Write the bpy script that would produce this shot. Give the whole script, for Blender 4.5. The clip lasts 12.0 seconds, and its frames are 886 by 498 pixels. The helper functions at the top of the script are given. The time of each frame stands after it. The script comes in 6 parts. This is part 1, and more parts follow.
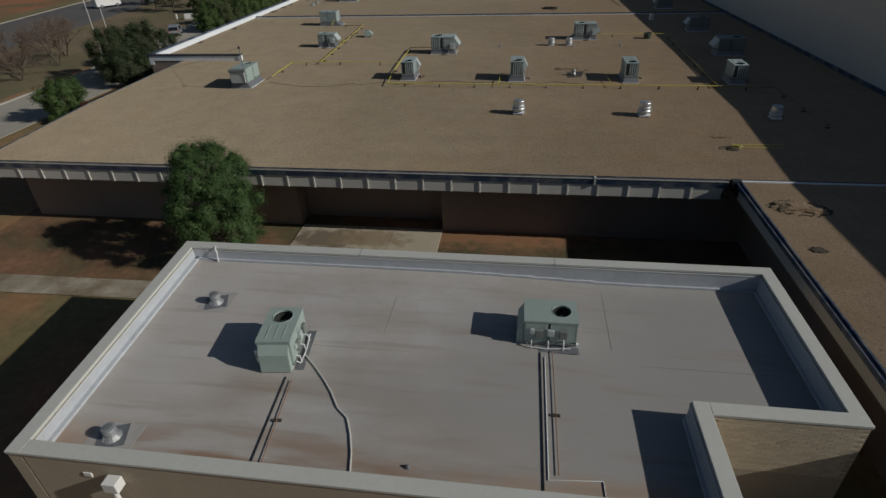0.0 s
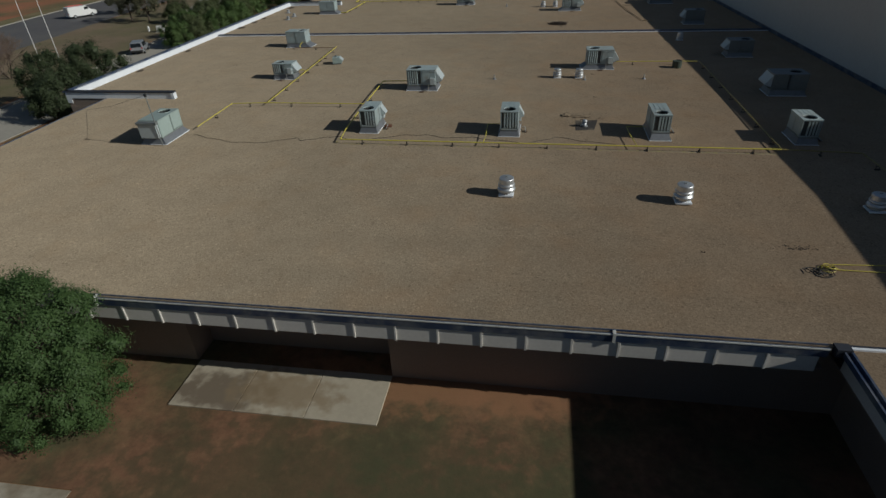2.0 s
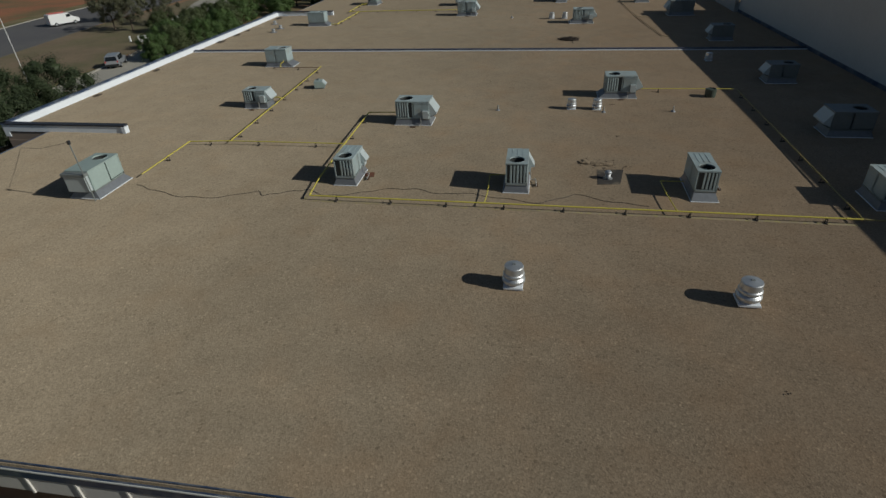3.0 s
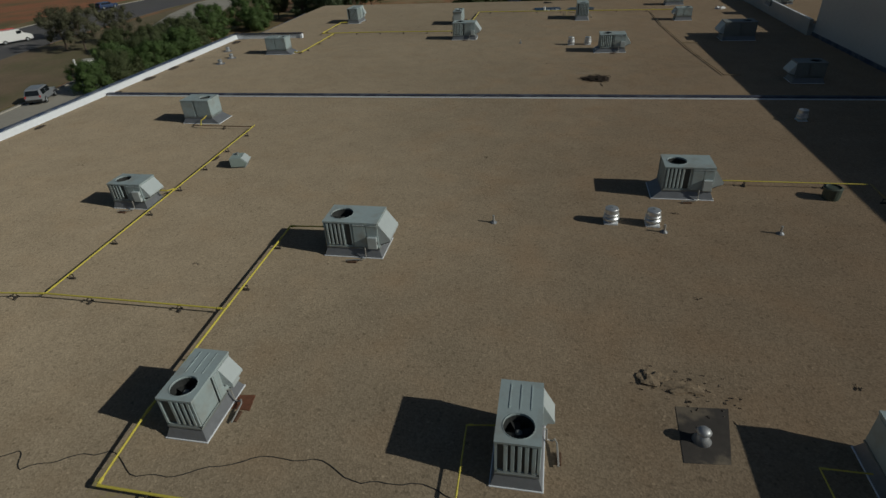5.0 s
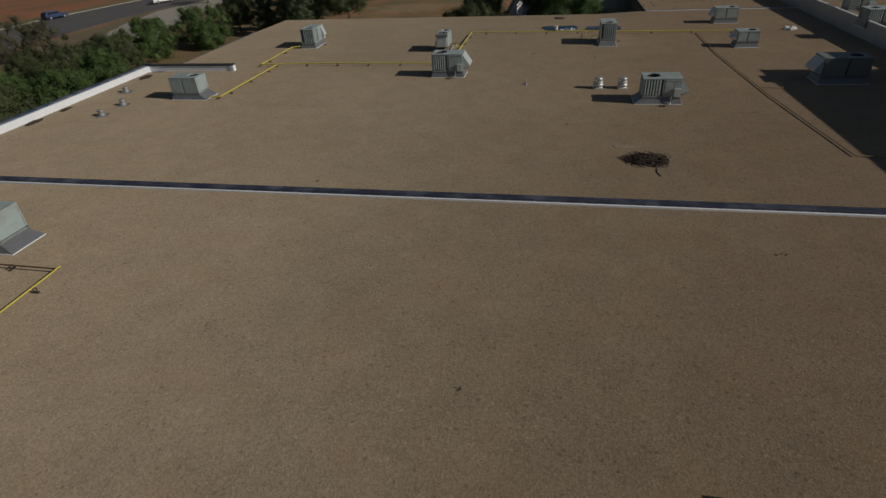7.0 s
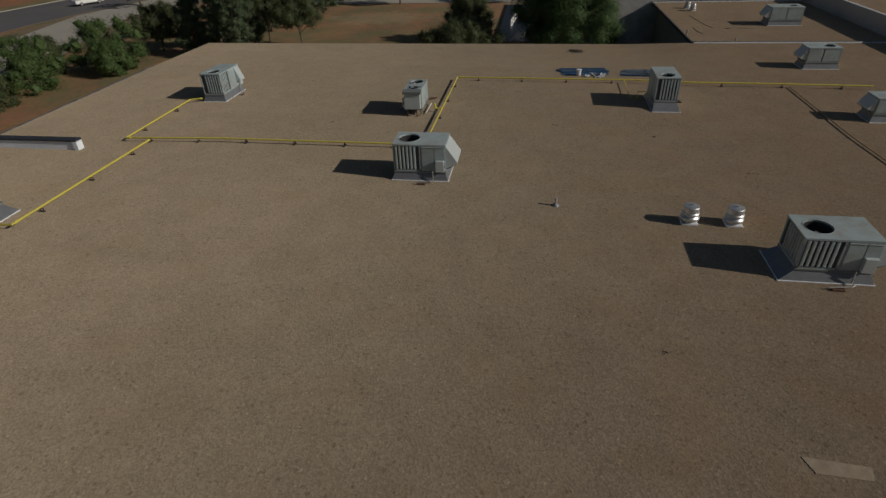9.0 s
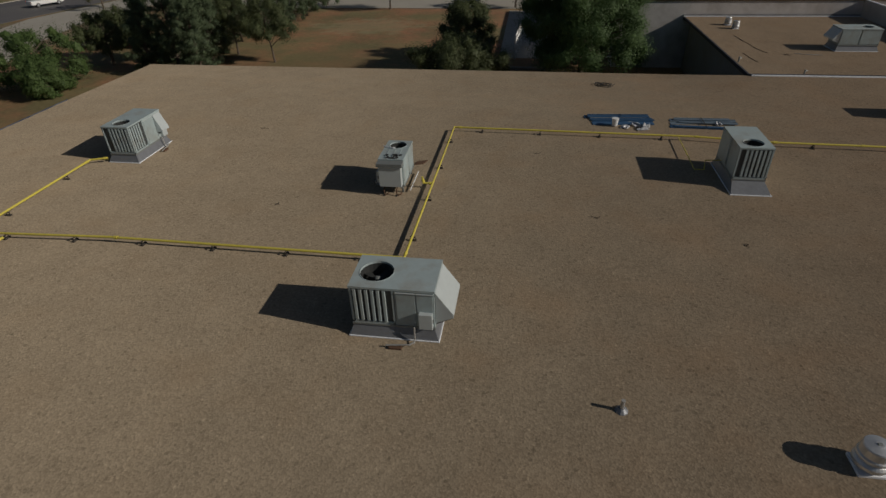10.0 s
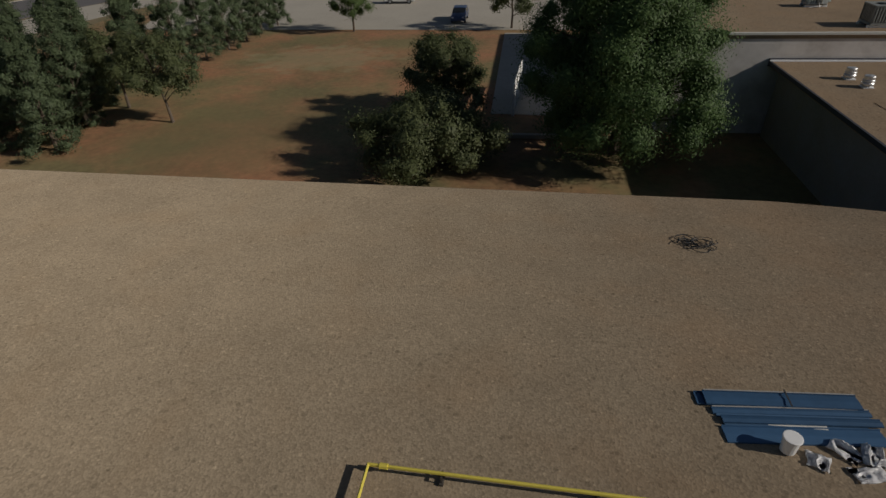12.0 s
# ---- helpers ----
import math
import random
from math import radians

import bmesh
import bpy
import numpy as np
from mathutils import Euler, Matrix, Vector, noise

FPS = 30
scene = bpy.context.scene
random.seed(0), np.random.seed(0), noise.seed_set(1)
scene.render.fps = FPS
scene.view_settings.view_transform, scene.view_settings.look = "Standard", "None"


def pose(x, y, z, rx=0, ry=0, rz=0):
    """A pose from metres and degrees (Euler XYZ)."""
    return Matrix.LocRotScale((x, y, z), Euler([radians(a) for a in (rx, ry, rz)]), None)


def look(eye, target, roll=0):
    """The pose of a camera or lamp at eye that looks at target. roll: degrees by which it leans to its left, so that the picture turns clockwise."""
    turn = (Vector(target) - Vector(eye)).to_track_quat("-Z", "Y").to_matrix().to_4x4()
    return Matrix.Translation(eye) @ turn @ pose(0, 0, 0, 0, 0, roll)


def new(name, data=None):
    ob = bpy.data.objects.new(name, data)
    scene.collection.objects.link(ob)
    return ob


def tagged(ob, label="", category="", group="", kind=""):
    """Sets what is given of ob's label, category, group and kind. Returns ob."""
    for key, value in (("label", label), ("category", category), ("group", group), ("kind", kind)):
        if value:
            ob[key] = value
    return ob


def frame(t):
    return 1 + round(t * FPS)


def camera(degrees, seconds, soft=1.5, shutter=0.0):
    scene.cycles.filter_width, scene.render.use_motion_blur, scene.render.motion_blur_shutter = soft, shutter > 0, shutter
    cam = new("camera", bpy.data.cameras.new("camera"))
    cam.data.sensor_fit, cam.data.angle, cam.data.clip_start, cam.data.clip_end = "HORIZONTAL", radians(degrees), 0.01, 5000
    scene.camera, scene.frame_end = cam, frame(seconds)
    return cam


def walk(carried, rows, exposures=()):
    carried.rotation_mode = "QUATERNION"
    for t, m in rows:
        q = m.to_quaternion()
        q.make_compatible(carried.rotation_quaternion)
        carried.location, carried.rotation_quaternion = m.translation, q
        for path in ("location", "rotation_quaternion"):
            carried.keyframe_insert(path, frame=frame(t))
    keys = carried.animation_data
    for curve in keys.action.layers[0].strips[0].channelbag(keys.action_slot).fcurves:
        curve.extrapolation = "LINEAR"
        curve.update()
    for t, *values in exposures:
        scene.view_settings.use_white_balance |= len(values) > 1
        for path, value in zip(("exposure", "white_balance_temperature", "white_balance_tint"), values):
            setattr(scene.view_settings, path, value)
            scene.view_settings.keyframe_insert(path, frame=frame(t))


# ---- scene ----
PATH = [
    (0, (-0.764, 9.048, 16.314), (-1.024, 10.725, 15.254), -2.1),
    (0.5, (-0.232, 11.643, 16.409), (-0.504, 13.315, 15.346), -2.4),
    (1, (0.117, 14.664, 16.445), (-0.166, 16.334, 15.381), -2.5),
    (1.5, (0.258, 17.918, 16.432), (-0.034, 19.586, 15.369), -2.6),
    (2, (0.187, 21.311, 16.439), (-0.116, 22.977, 15.374), -2.7),
    (2.5, (-0.057, 24.867, 16.433), (-0.368, 26.533, 15.371), -2.7),
    (3, (-0.385, 28.546, 16.509), (-0.699, 30.212, 15.448), -2.7),
    (3.2, (-0.528, 30.063, 16.613), (-0.842, 31.726, 15.548), -2.8),
    (4.8, (-0.911, 43.17, 16.327), (-1.259, 44.827, 15.262), -3.1),
    (5, (-0.926, 44.792, 16.241), (-1.281, 46.45, 15.18), -3.3),
    (5.5, (-1.006, 49.265, 15.931), (-1.373, 50.922, 14.874), -3.4),
    (6, (-1.21, 53.58, 15.896), (-1.582, 55.234, 14.834), -3.6),
    (6.5, (-1.513, 58.042, 15.637), (-1.888, 59.694, 14.576), -3.7),
    (7, (-2.139, 62.558, 15.328), (-2.505, 64.213, 14.267), -3.5),
    (7.2, (-2.364, 64.403, 15.316), (-2.726, 66.056, 14.249), -3.4),
    (8.8, (-5.007, 79.498, 15.119), (-5.301, 81.154, 14.036), -2.4),
    (9, (-5.235, 81.605, 15.017), (-5.529, 83.261, 13.934), -2.4),
    (9.5, (-5.894, 86.811, 14.906), (-6.182, 88.465, 13.819), -2.2),
    (10, (-6.691, 92.166, 14.786), (-6.966, 93.817, 13.692), -1.8),
    (10.5, (-7.013, 97.356, 14.618), (-7.293, 99.006, 13.523), -2.2),
    (11, (-7.369, 102.392, 14.282), (-7.646, 104.043, 13.188), -2.5),
    (11.5, (-7.573, 107.405, 14.147), (-7.843, 109.055, 13.05), -2.4),
    (12, (-7.693, 112.4, 13.946), (-7.956, 114.05, 12.847), -2.3),
]
cam = camera(78.0, 12.0)
walk(cam, [(t, look(eye, target, roll)) for t, eye, target, roll in PATH],
     exposures=[(0, -0.31, 6200, 7), (0.5, -0.31, 6130, 6.3), (1.5, -0.29, 6000, 5), (2, -0.245, 6015, 4.7), (2.5, -0.14, 6035, 4.3), (3, -0.19, 6050, 4), (5, -0.52, 6200, 3), (5.5, -0.52, 6400, 9), (6.5, -0.5, 6500, 10), (9.5, -0.49, 6550, 10), (10.5, -0.44, 6600, 11), (11, -0.46, 6600, 11), (11.5, -0.37, 6600, 11), (12, -0.23, 6600, 11)])
SKY_STRENGTH, SUN_STRENGTH = 0.031, 3.4

# ---------------------------------------------------------------- world and sun
SUN_WAY = Vector((1.86, -0.30, 1.0)).normalized()          # towards the sun
world = bpy.data.worlds.new("sky_world")
scene.world = world
world.use_nodes = True
wn = world.node_tree
wn.nodes.clear()
sky = wn.nodes.new("ShaderNodeTexSky")
sky.sky_type = 'NISHITA'
sky.sun_disc = False
sky.sun_elevation = math.asin(SUN_WAY.z)
sky.sun_rotation = math.atan2(SUN_WAY.x, SUN_WAY.y)
sky.altitude = 300
bgd = wn.nodes.new("ShaderNodeBackground")
bgd.inputs["Strength"].default_value = SKY_STRENGTH
wout = wn.nodes.new("ShaderNodeOutputWorld")
wn.links.new(sky.outputs[0], bgd.inputs[0])
wn.links.new(bgd.outputs[0], wout.inputs[0])
sun = new("sun", bpy.data.lights.new("sun", 'SUN'))
sun.data.energy = SUN_STRENGTH
sun.data.angle = radians(0.55)
sun.data.color = (1.0, 0.93, 0.82)
sun.matrix_world = look(SUN_WAY * 60, (0, 0, 0))

# ---------------------------------------------------------------- materials


def material(name, base, rough=0.8, metal=0.0, spread=0.25, grain=0.5, fine=12.0, coarse=0.35, bump=0.0,
             bump_scale=30.0, second=None, patch=0.0, patch_scale=0.3, per_object=0.0, coat=0.0):
    """Node material: base colour varied at a fine and a coarse scale, patches of a second colour, and fine relief."""
    m = bpy.data.materials.new(name)
    m.use_nodes = True
    t = m.node_tree
    n, l = t.nodes, t.links
    p = n["Principled BSDF"]
    p.inputs["Roughness"].default_value = rough
    p.inputs["Metallic"].default_value = metal
    geo = n.new("ShaderNodeNewGeometry")

    def tex(scale, detail=4.0, offset=0.0):
        mp = n.new("ShaderNodeMapping")
        mp.inputs["Location"].default_value = (offset, offset * 1.7, offset * 0.6)
        l.new(geo.outputs["Position"], mp.inputs["Vector"])
        x = n.new("ShaderNodeTexNoise")
        x.inputs["Scale"].default_value = scale
        x.inputs["Detail"].default_value = detail
        x.inputs["Roughness"].default_value = 0.6
        l.new(mp.outputs[0], x.inputs["Vector"])
        return x.outputs[0]

    def math_node(op, a, b):
        x = n.new("ShaderNodeMath")
        x.operation = op
        for i, v in ((0, a), (1, b)):
            if isinstance(v, (int, float)):
                x.inputs[i].default_value = v
            else:
                l.new(v, x.inputs[i])
        return x.outputs[0]

    fine_out, coarse_out = tex(fine, 3.0), tex(coarse, 5.0, 3.1)
    a = math_node('MULTIPLY', math_node('SUBTRACT', fine_out, 0.5), 2.0 * spread * grain * 2)
    b = math_node('MULTIPLY', math_node('SUBTRACT', coarse_out, 0.5), 2.0 * spread)
    val = math_node('ADD', math_node('ADD', a, b), 1.0)
    if per_object:
        info = n.new("ShaderNodeObjectInfo")
        val = math_node('ADD', val, math_node('MULTIPLY', math_node('SUBTRACT', info.outputs["Random"], 0.5), per_object))
    colour = n.new("ShaderNodeRGB")
    colour.outputs[0].default_value = (*base, 1)
    out = colour.outputs[0]
    if second is not None:
        mix = n.new("ShaderNodeMix")
        mix.data_type = 'RGBA'
        ramp = n.new("ShaderNodeMapRange")
        l.new(tex(patch_scale, 6.0, 9.3), ramp.inputs["Value"])
        ramp.inputs["From Min"].default_value = 0.5 - patch * 0.5
        ramp.inputs["From Max"].default_value = 0.75 - patch * 0.5
        l.new(ramp.outputs[0], mix.inputs[0])
        l.new(out, mix.inputs[6])
        mix.inputs[7].default_value = (*second, 1)
        out = mix.outputs[2]
    hsv = n.new("ShaderNodeHueSaturation")
    l.new(out, hsv.inputs["Color"])
    l.new(val, hsv.inputs["Value"])
    l.new(hsv.outputs[0], p.inputs["Base Color"])
    if bump:
        bn = n.new("ShaderNodeBump")
        bn.inputs["Strength"].default_value = bump
        bn.inputs["Distance"].default_value = 0.02
        l.new(tex(bump_scale, 3.0, 5.0), bn.inputs["Height"])
        l.new(bn.outputs[0], p.inputs["Normal"])
    return m


def leaf_material(name, base, lighter, rough=0.55):
    """Foliage that varies leaf by leaf."""
    m = bpy.data.materials.new(name)
    m.use_nodes = True
    t = m.node_tree
    p = t.nodes["Principled BSDF"]
    p.inputs["Roughness"].default_value = rough
    geo = t.nodes.new("ShaderNodeNewGeometry")
    mix = t.nodes.new("ShaderNodeMix")
    mix.data_type = 'RGBA'
    t.links.new(geo.outputs["Random Per Island"], mix.inputs[0])
    mix.inputs[6].default_value = (*base, 1)
    mix.inputs[7].default_value = (*lighter, 1)
    t.links.new(mix.outputs[2], p.inputs["Base Color"])
    p.inputs["Specular IOR Level"].default_value = 0.25
    thin = t.nodes.new("ShaderNodeBsdfTranslucent")
    t.links.new(mix.outputs[2], thin.inputs["Color"])
    both = t.nodes.new("ShaderNodeMixShader")
    both.inputs[0].default_value = 0.36
    t.links.new(p.outputs[0], both.inputs[1])
    t.links.new(thin.outputs[0], both.inputs[2])
    t.links.new(both.outputs[0], t.nodes["Material Output"].inputs["Surface"])
    return m


def gravel_material(name, base, dark, light):
    """River gravel ballast: stones of mixed tone, sparse pale and dark pebbles, dusty fields and faint stains, with stone relief."""
    m = bpy.data.materials.new(name)
    m.use_nodes = True
    t = m.node_tree
    n, l = t.nodes, t.links
    p = n["Principled BSDF"]
    p.inputs["Roughness"].default_value = 0.95
    p.inputs["Specular IOR Level"].default_value = 0.1
    p.inputs["Diffuse Roughness"].default_value = 0.7
    geo = n.new("ShaderNodeNewGeometry")

    def math_node(op, a, b):
        x = n.new("ShaderNodeMath")
        x.operation = op
        for i, v in ((0, a), (1, b)):
            if isinstance(v, (int, float)):
                x.inputs[i].default_value = v
            else:
                l.new(v, x.inputs[i])
        return x.outputs[0]

    def cells(scale, shift):
        mp = n.new("ShaderNodeMapping")
        mp.inputs["Location"].default_value = (shift, shift * 0.7, 0.0)
        l.new(geo.outputs["Position"], mp.inputs["Vector"])
        v = n.new("ShaderNodeTexVoronoi")
        v.inputs["Scale"].default_value = scale
        l.new(mp.outputs[0], v.inputs["Vector"])
        c = n.new("ShaderNodeSeparateColor")
        l.new(v.outputs["Color"], c.inputs[0])
        return v, c

    vor, sep = cells(21.0, 0.0)
    ramp = n.new("ShaderNodeValToRGB")
    ramp.color_ramp.elements[0].position, ramp.color_ramp.elements[0].color = 0.0, (*dark, 1)
    ramp.color_ramp.elements[1].position, ramp.color_ramp.elements[1].color = 1.0, (*light, 1)
    e = ramp.color_ramp.elements.new(0.45)
    e.color = (*base, 1)
    l.new(sep.outputs[0], ramp.inputs[0])
    tint = n.new("ShaderNodeTexNoise")
    tint.inputs["Scale"].default_value = 0.45
    tint.inputs["Detail"].default_value = 7.0
    l.new(geo.outputs["Position"], tint.inputs["Vector"])
    tr = n.new("ShaderNodeMapRange")
    tr.inputs["From Min"].default_value, tr.inputs["From Max"].default_value = 0.5, 0.8
    tr.inputs["To Max"].default_value = 0.45
    l.new(tint.outputs[0], tr.inputs["Value"])
    tm = n.new("ShaderNodeMix")
    tm.data_type = 'RGBA'
    l.new(tr.outputs[0], tm.inputs[0])
    l.new(ramp.outputs[0], tm.inputs[6])
    tm.inputs[7].default_value = (base[0] * 1.0, base[1] * 0.9, base[2] * 0.8, 1)
    # lens colour shading put into the gravel: redder and brighter towards the gym side
    xyz = n.new("ShaderNodeSeparateXYZ")
    l.new(geo.outputs["Position"], xyz.inputs[0])
    side = n.new("ShaderNodeMapRange")
    side.interpolation_type = 'SMOOTHSTEP'
    side.inputs["From Min"].default_value, side.inputs["From Max"].default_value = -12.0, 14.0
    l.new(math_node('ADD', xyz.outputs[0], math_node('MULTIPLY', math_node('SUBTRACT', tint.outputs[0], 0.5), 22.0)), side.inputs["Value"])
    rm = n.new("ShaderNodeMix")
    rm.data_type = 'RGBA'
    rm.blend_type = 'MULTIPLY'
    l.new(side.outputs[0], rm.inputs[0])
    l.new(tm.outputs[2], rm.inputs[6])
    rm.inputs[7].default_value = (1.15, 1.05, 0.99, 1)
    value = 1.0
    for scale, low, high, detail in ((0.1, 0.92, 1.08, 4.0), (0.7, 0.93, 1.07, 6.0), (5.0, 0.96, 1.04, 3.0)):
        tx = n.new("ShaderNodeTexNoise")
        tx.inputs["Scale"].default_value = scale
        tx.inputs["Detail"].default_value = detail
        l.new(geo.outputs["Position"], tx.inputs["Vector"])
        mr = n.new("ShaderNodeMapRange")
        mr.inputs["From Min"].default_value, mr.inputs["From Max"].default_value = 0.28, 0.72
        mr.inputs["To Min"].default_value, mr.inputs["To Max"].default_value = low, high
        l.new(tx.outputs[0], mr.inputs["Value"])
        value = math_node('MULTIPLY', value, mr.outputs[0])
    # single pale and dark pebbles, thicker in some fields than in others
    field = n.new("ShaderNodeTexNoise")
    field.inputs["Scale"].default_value = 1.3
    field.inputs["Detail"].default_value = 3.0
    l.new(geo.outputs["Position"], field.inputs["Vector"])
    for scale, shift, share_of, size, gain in ((10.5, 3.7, 0.24, 0.34, 0.27), (8.0, 8.3, 0.22, 0.34, -0.21), (16.0, 5.1, 0.30, 0.36, -0.12), (14.0, 1.9, 0.28, 0.36, 0.14), (5.0, 6.3, 0.16, 0.3, -0.07)):
        v, c = cells(scale, shift)
        pick = math_node('LESS_THAN', c.outputs[1], math_node('MULTIPLY', field.outputs[0], share_of * 2.0))
        dot = math_node('LESS_THAN', v.outputs["Distance"], math_node('MULTIPLY', c.outputs[2], size * 1.4))
        value = math_node('ADD', value, math_node('MULTIPLY', math_node('MULTIPLY', pick, dot), gain))
    hsv = n.new("ShaderNodeHueSaturation")
    l.new(rm.outputs[2], hsv.inputs["Color"])
    l.new(value, hsv.inputs["Value"])
    l.new(hsv.outputs[0], p.inputs["Base Color"])
    bn = n.new("ShaderNodeBump")
    bn.inputs["Strength"].default_value = 0.2
    bn.inputs["Distance"].default_value = 0.03
    l.new(vor.outputs["Distance"], bn.inputs["Height"])
    l.new(bn.outputs[0], p.inputs["Normal"])
    return m


GRAVEL = gravel_material("gravel", (0.287, 0.232, 0.164), (0.244, 0.196, 0.139), (0.335, 0.273, 0.196))


def grime(m, colour, y0, y1, low, high, stretch, amount=1.0):
    """Streaky dirt that gathers towards the low front edge of a roof."""
    n, l = m.node_tree.nodes, m.node_tree.links
    p = n["Principled BSDF"]
    old = p.inputs["Base Color"].links[0].from_socket
    geo = n.new("ShaderNodeNewGeometry")
    sep = n.new("ShaderNodeSeparateXYZ")
    l.new(geo.outputs["Position"], sep.inputs[0])
    near = n.new("ShaderNodeMapRange")
    l.new(sep.outputs[1], near.inputs["Value"])
    near.inputs["From Min"].default_value, near.inputs["From Max"].default_value = y0, y1
    near.inputs["To Min"].default_value, near.inputs["To Max"].default_value = amount, 0.0
    mp = n.new("ShaderNodeMapping")
    mp.inputs["Scale"].default_value = stretch
    l.new(geo.outputs["Position"], mp.inputs["Vector"])
    tx = n.new("ShaderNodeTexNoise")
    tx.inputs["Scale"].default_value = 1.0
    tx.inputs["Detail"].default_value = 6.0
    l.new(mp.outputs[0], tx.inputs["Vector"])
    mr = n.new("ShaderNodeMapRange")
    l.new(tx.outputs[0], mr.inputs["Value"])
    mr.inputs["From Min"].default_value, mr.inputs["From Max"].default_value = low, high
    mu = n.new("ShaderNodeMath")
    mu.operation = 'MULTIPLY'
    l.new(near.outputs[0], mu.inputs[0])
    l.new(mr.outputs[0], mu.inputs[1])
    mix = n.new("ShaderNodeMix")
    mix.data_type = 'RGBA'
    l.new(mu.outputs[0], mix.inputs[0])
    l.new(old, mix.inputs[6])
    mix.inputs[7].default_value = (*colour, 1)
    l.new(mix.outputs[2], p.inputs["Base Color"])
    return m


def spot(m, colour, x, y, rx, ry, amount, ragged=0.5, scale=0.6):
    """A ragged patch of another colour round a place, such as rust on a roof or dry grass on soil."""
    n, l = m.node_tree.nodes, m.node_tree.links
    p = n["Principled BSDF"]
    old = p.inputs["Base Color"].links[0].from_socket
    geo = n.new("ShaderNodeNewGeometry")
    mp = n.new("ShaderNodeMapping")
    mp.vector_type = 'TEXTURE'
    mp.inputs["Location"].default_value = (x, y, 0)
    mp.inputs["Scale"].default_value = (rx, ry, 1e4)
    l.new(geo.outputs["Position"], mp.inputs["Vector"])
    far = n.new("ShaderNodeVectorMath")
    far.operation = 'LENGTH'
    l.new(mp.outputs[0], far.inputs[0])
    tx = n.new("ShaderNodeTexNoise")
    tx.inputs["Scale"].default_value = scale
    tx.inputs["Detail"].default_value = 6.0
    l.new(geo.outputs["Position"], tx.inputs["Vector"])
    ad = n.new("ShaderNodeMath")
    ad.operation = 'MULTIPLY_ADD'
    l.new(tx.outputs[0], ad.inputs[0])
    ad.inputs[1].default_value = ragged * 2
    l.new(far.outputs["Value"], ad.inputs[2])
    mr = n.new("ShaderNodeMapRange")
    mr.interpolation_type = 'SMOOTHSTEP'
    l.new(ad.outputs[0], mr.inputs["Value"])
    mr.inputs["From Min"].default_value, mr.inputs["From Max"].default_value = 0.45 + ragged, 1.1 + ragged
    mr.inputs["To Min"].default_value, mr.inputs["To Max"].default_value = amount, 0.0
    mix = n.new("ShaderNodeMix")
    mix.data_type = 'RGBA'
    l.new(mr.outputs[0], mix.inputs[0])
    l.new(old, mix.inputs[6])
    mix.inputs[7].default_value = (*colour, 1)
    l.new(mix.outputs[2], p.inputs["Base Color"])
    return m


MEMBRANE = material("white_membrane", (0.475, 0.455, 0.445), 0.75, spread=0.09, fine=4.0, coarse=0.45, second=(0.42, 0.38, 0.35), patch=0.1, patch_scale=0.3, bump=0.12, bump_scale=6)
grime(MEMBRANE, (0.33, 0.285, 0.25), 17.0, 29.0, 0.38, 0.62, (0.16, 0.9, 1.0), 1.0)
grime(MEMBRANE, (0.26, 0.145, 0.08), 17.3, 19.2, 0.40, 0.58, (0.3, 1.6, 1.0), 1.0)
# darker grey over the east half
spot(MEMBRANE, (0.315, 0.30, 0.292), 6.0, 21.5, 12.5, 8.5, 0.95, 0.35, 0.35)
spot(MEMBRANE, (0.33, 0.2, 0.115), -12.6, 17.9, 1.7, 0.75, 0.8, 0.7, 1.2)
spot(MEMBRANE, (0.36, 0.25, 0.165), 1.5, 17.5, 4.5, 0.8, 0.55, 0.8, 0.9)
spot(MEMBRANE, (0.50, 0.475, 0.46), -12.0, 22.0, 3.2, 6.0, 0.6, 0.5, 0.5)
grime(MEMBRANE, (0.25, 0.185, 0.14), 15.0, 60.0, 0.55, 0.72, (0.3, 2.6, 1.0), 0.42)
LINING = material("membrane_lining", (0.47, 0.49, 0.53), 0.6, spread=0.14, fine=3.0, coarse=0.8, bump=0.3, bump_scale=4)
TANBRICK = material("tan_brick", (0.58, 0.49, 0.36), 0.9, spread=0.14, fine=14.0, per_object=0.22, bump=0.2, bump_scale=40)
SEAM = material("seam_strip", (0.40, 0.38, 0.37), 0.8, spread=0.2, fine=3.0)
FLASHING = material("white_flashing", (0.79, 0.82, 0.87), 0.55, spread=0.1, fine=5.0, bump=0.2, bump_scale=5)
COPING = material("coping_metal", (0.55, 0.55, 0.52), 0.5, spread=0.08, fine=6.0)
BLOCKWALL = material("tan_block_wall", (0.44, 0.37, 0.28), 0.9, spread=0.16, fine=14.0, bump=0.25, bump_scale=22)
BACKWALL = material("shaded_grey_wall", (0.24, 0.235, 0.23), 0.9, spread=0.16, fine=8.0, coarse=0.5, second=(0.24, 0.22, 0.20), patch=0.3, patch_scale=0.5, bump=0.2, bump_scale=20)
BRICKBROWN = material("brown_wall", (0.27, 0.21, 0.17), 0.9, spread=0.18, fine=16.0, bump=0.3, bump_scale=25)
GREYWALL = material("grey_wall", (0.42, 0.42, 0.41), 0.85, spread=0.1, fine=8.0, second=(0.33, 0.33, 0.32), patch=0.1, bump=0.1)
FARWALL = material("stained_pale_wall", (0.60, 0.575, 0.56), 0.85, spread=0.12, fine=2.0, coarse=0.4, second=(0.42, 0.39, 0.37), patch=0.12, patch_scale=0.5, bump=0.1)
PALEWALL = material("pale_wall", (0.56, 0.55, 0.53), 0.85, spread=0.07, fine=3.0, coarse=0.2, bump=0.08)
PANEL = material("fascia_panel", (0.60, 0.57, 0.53), 0.7, spread=0.1, fine=8.0, per_object=0.12)
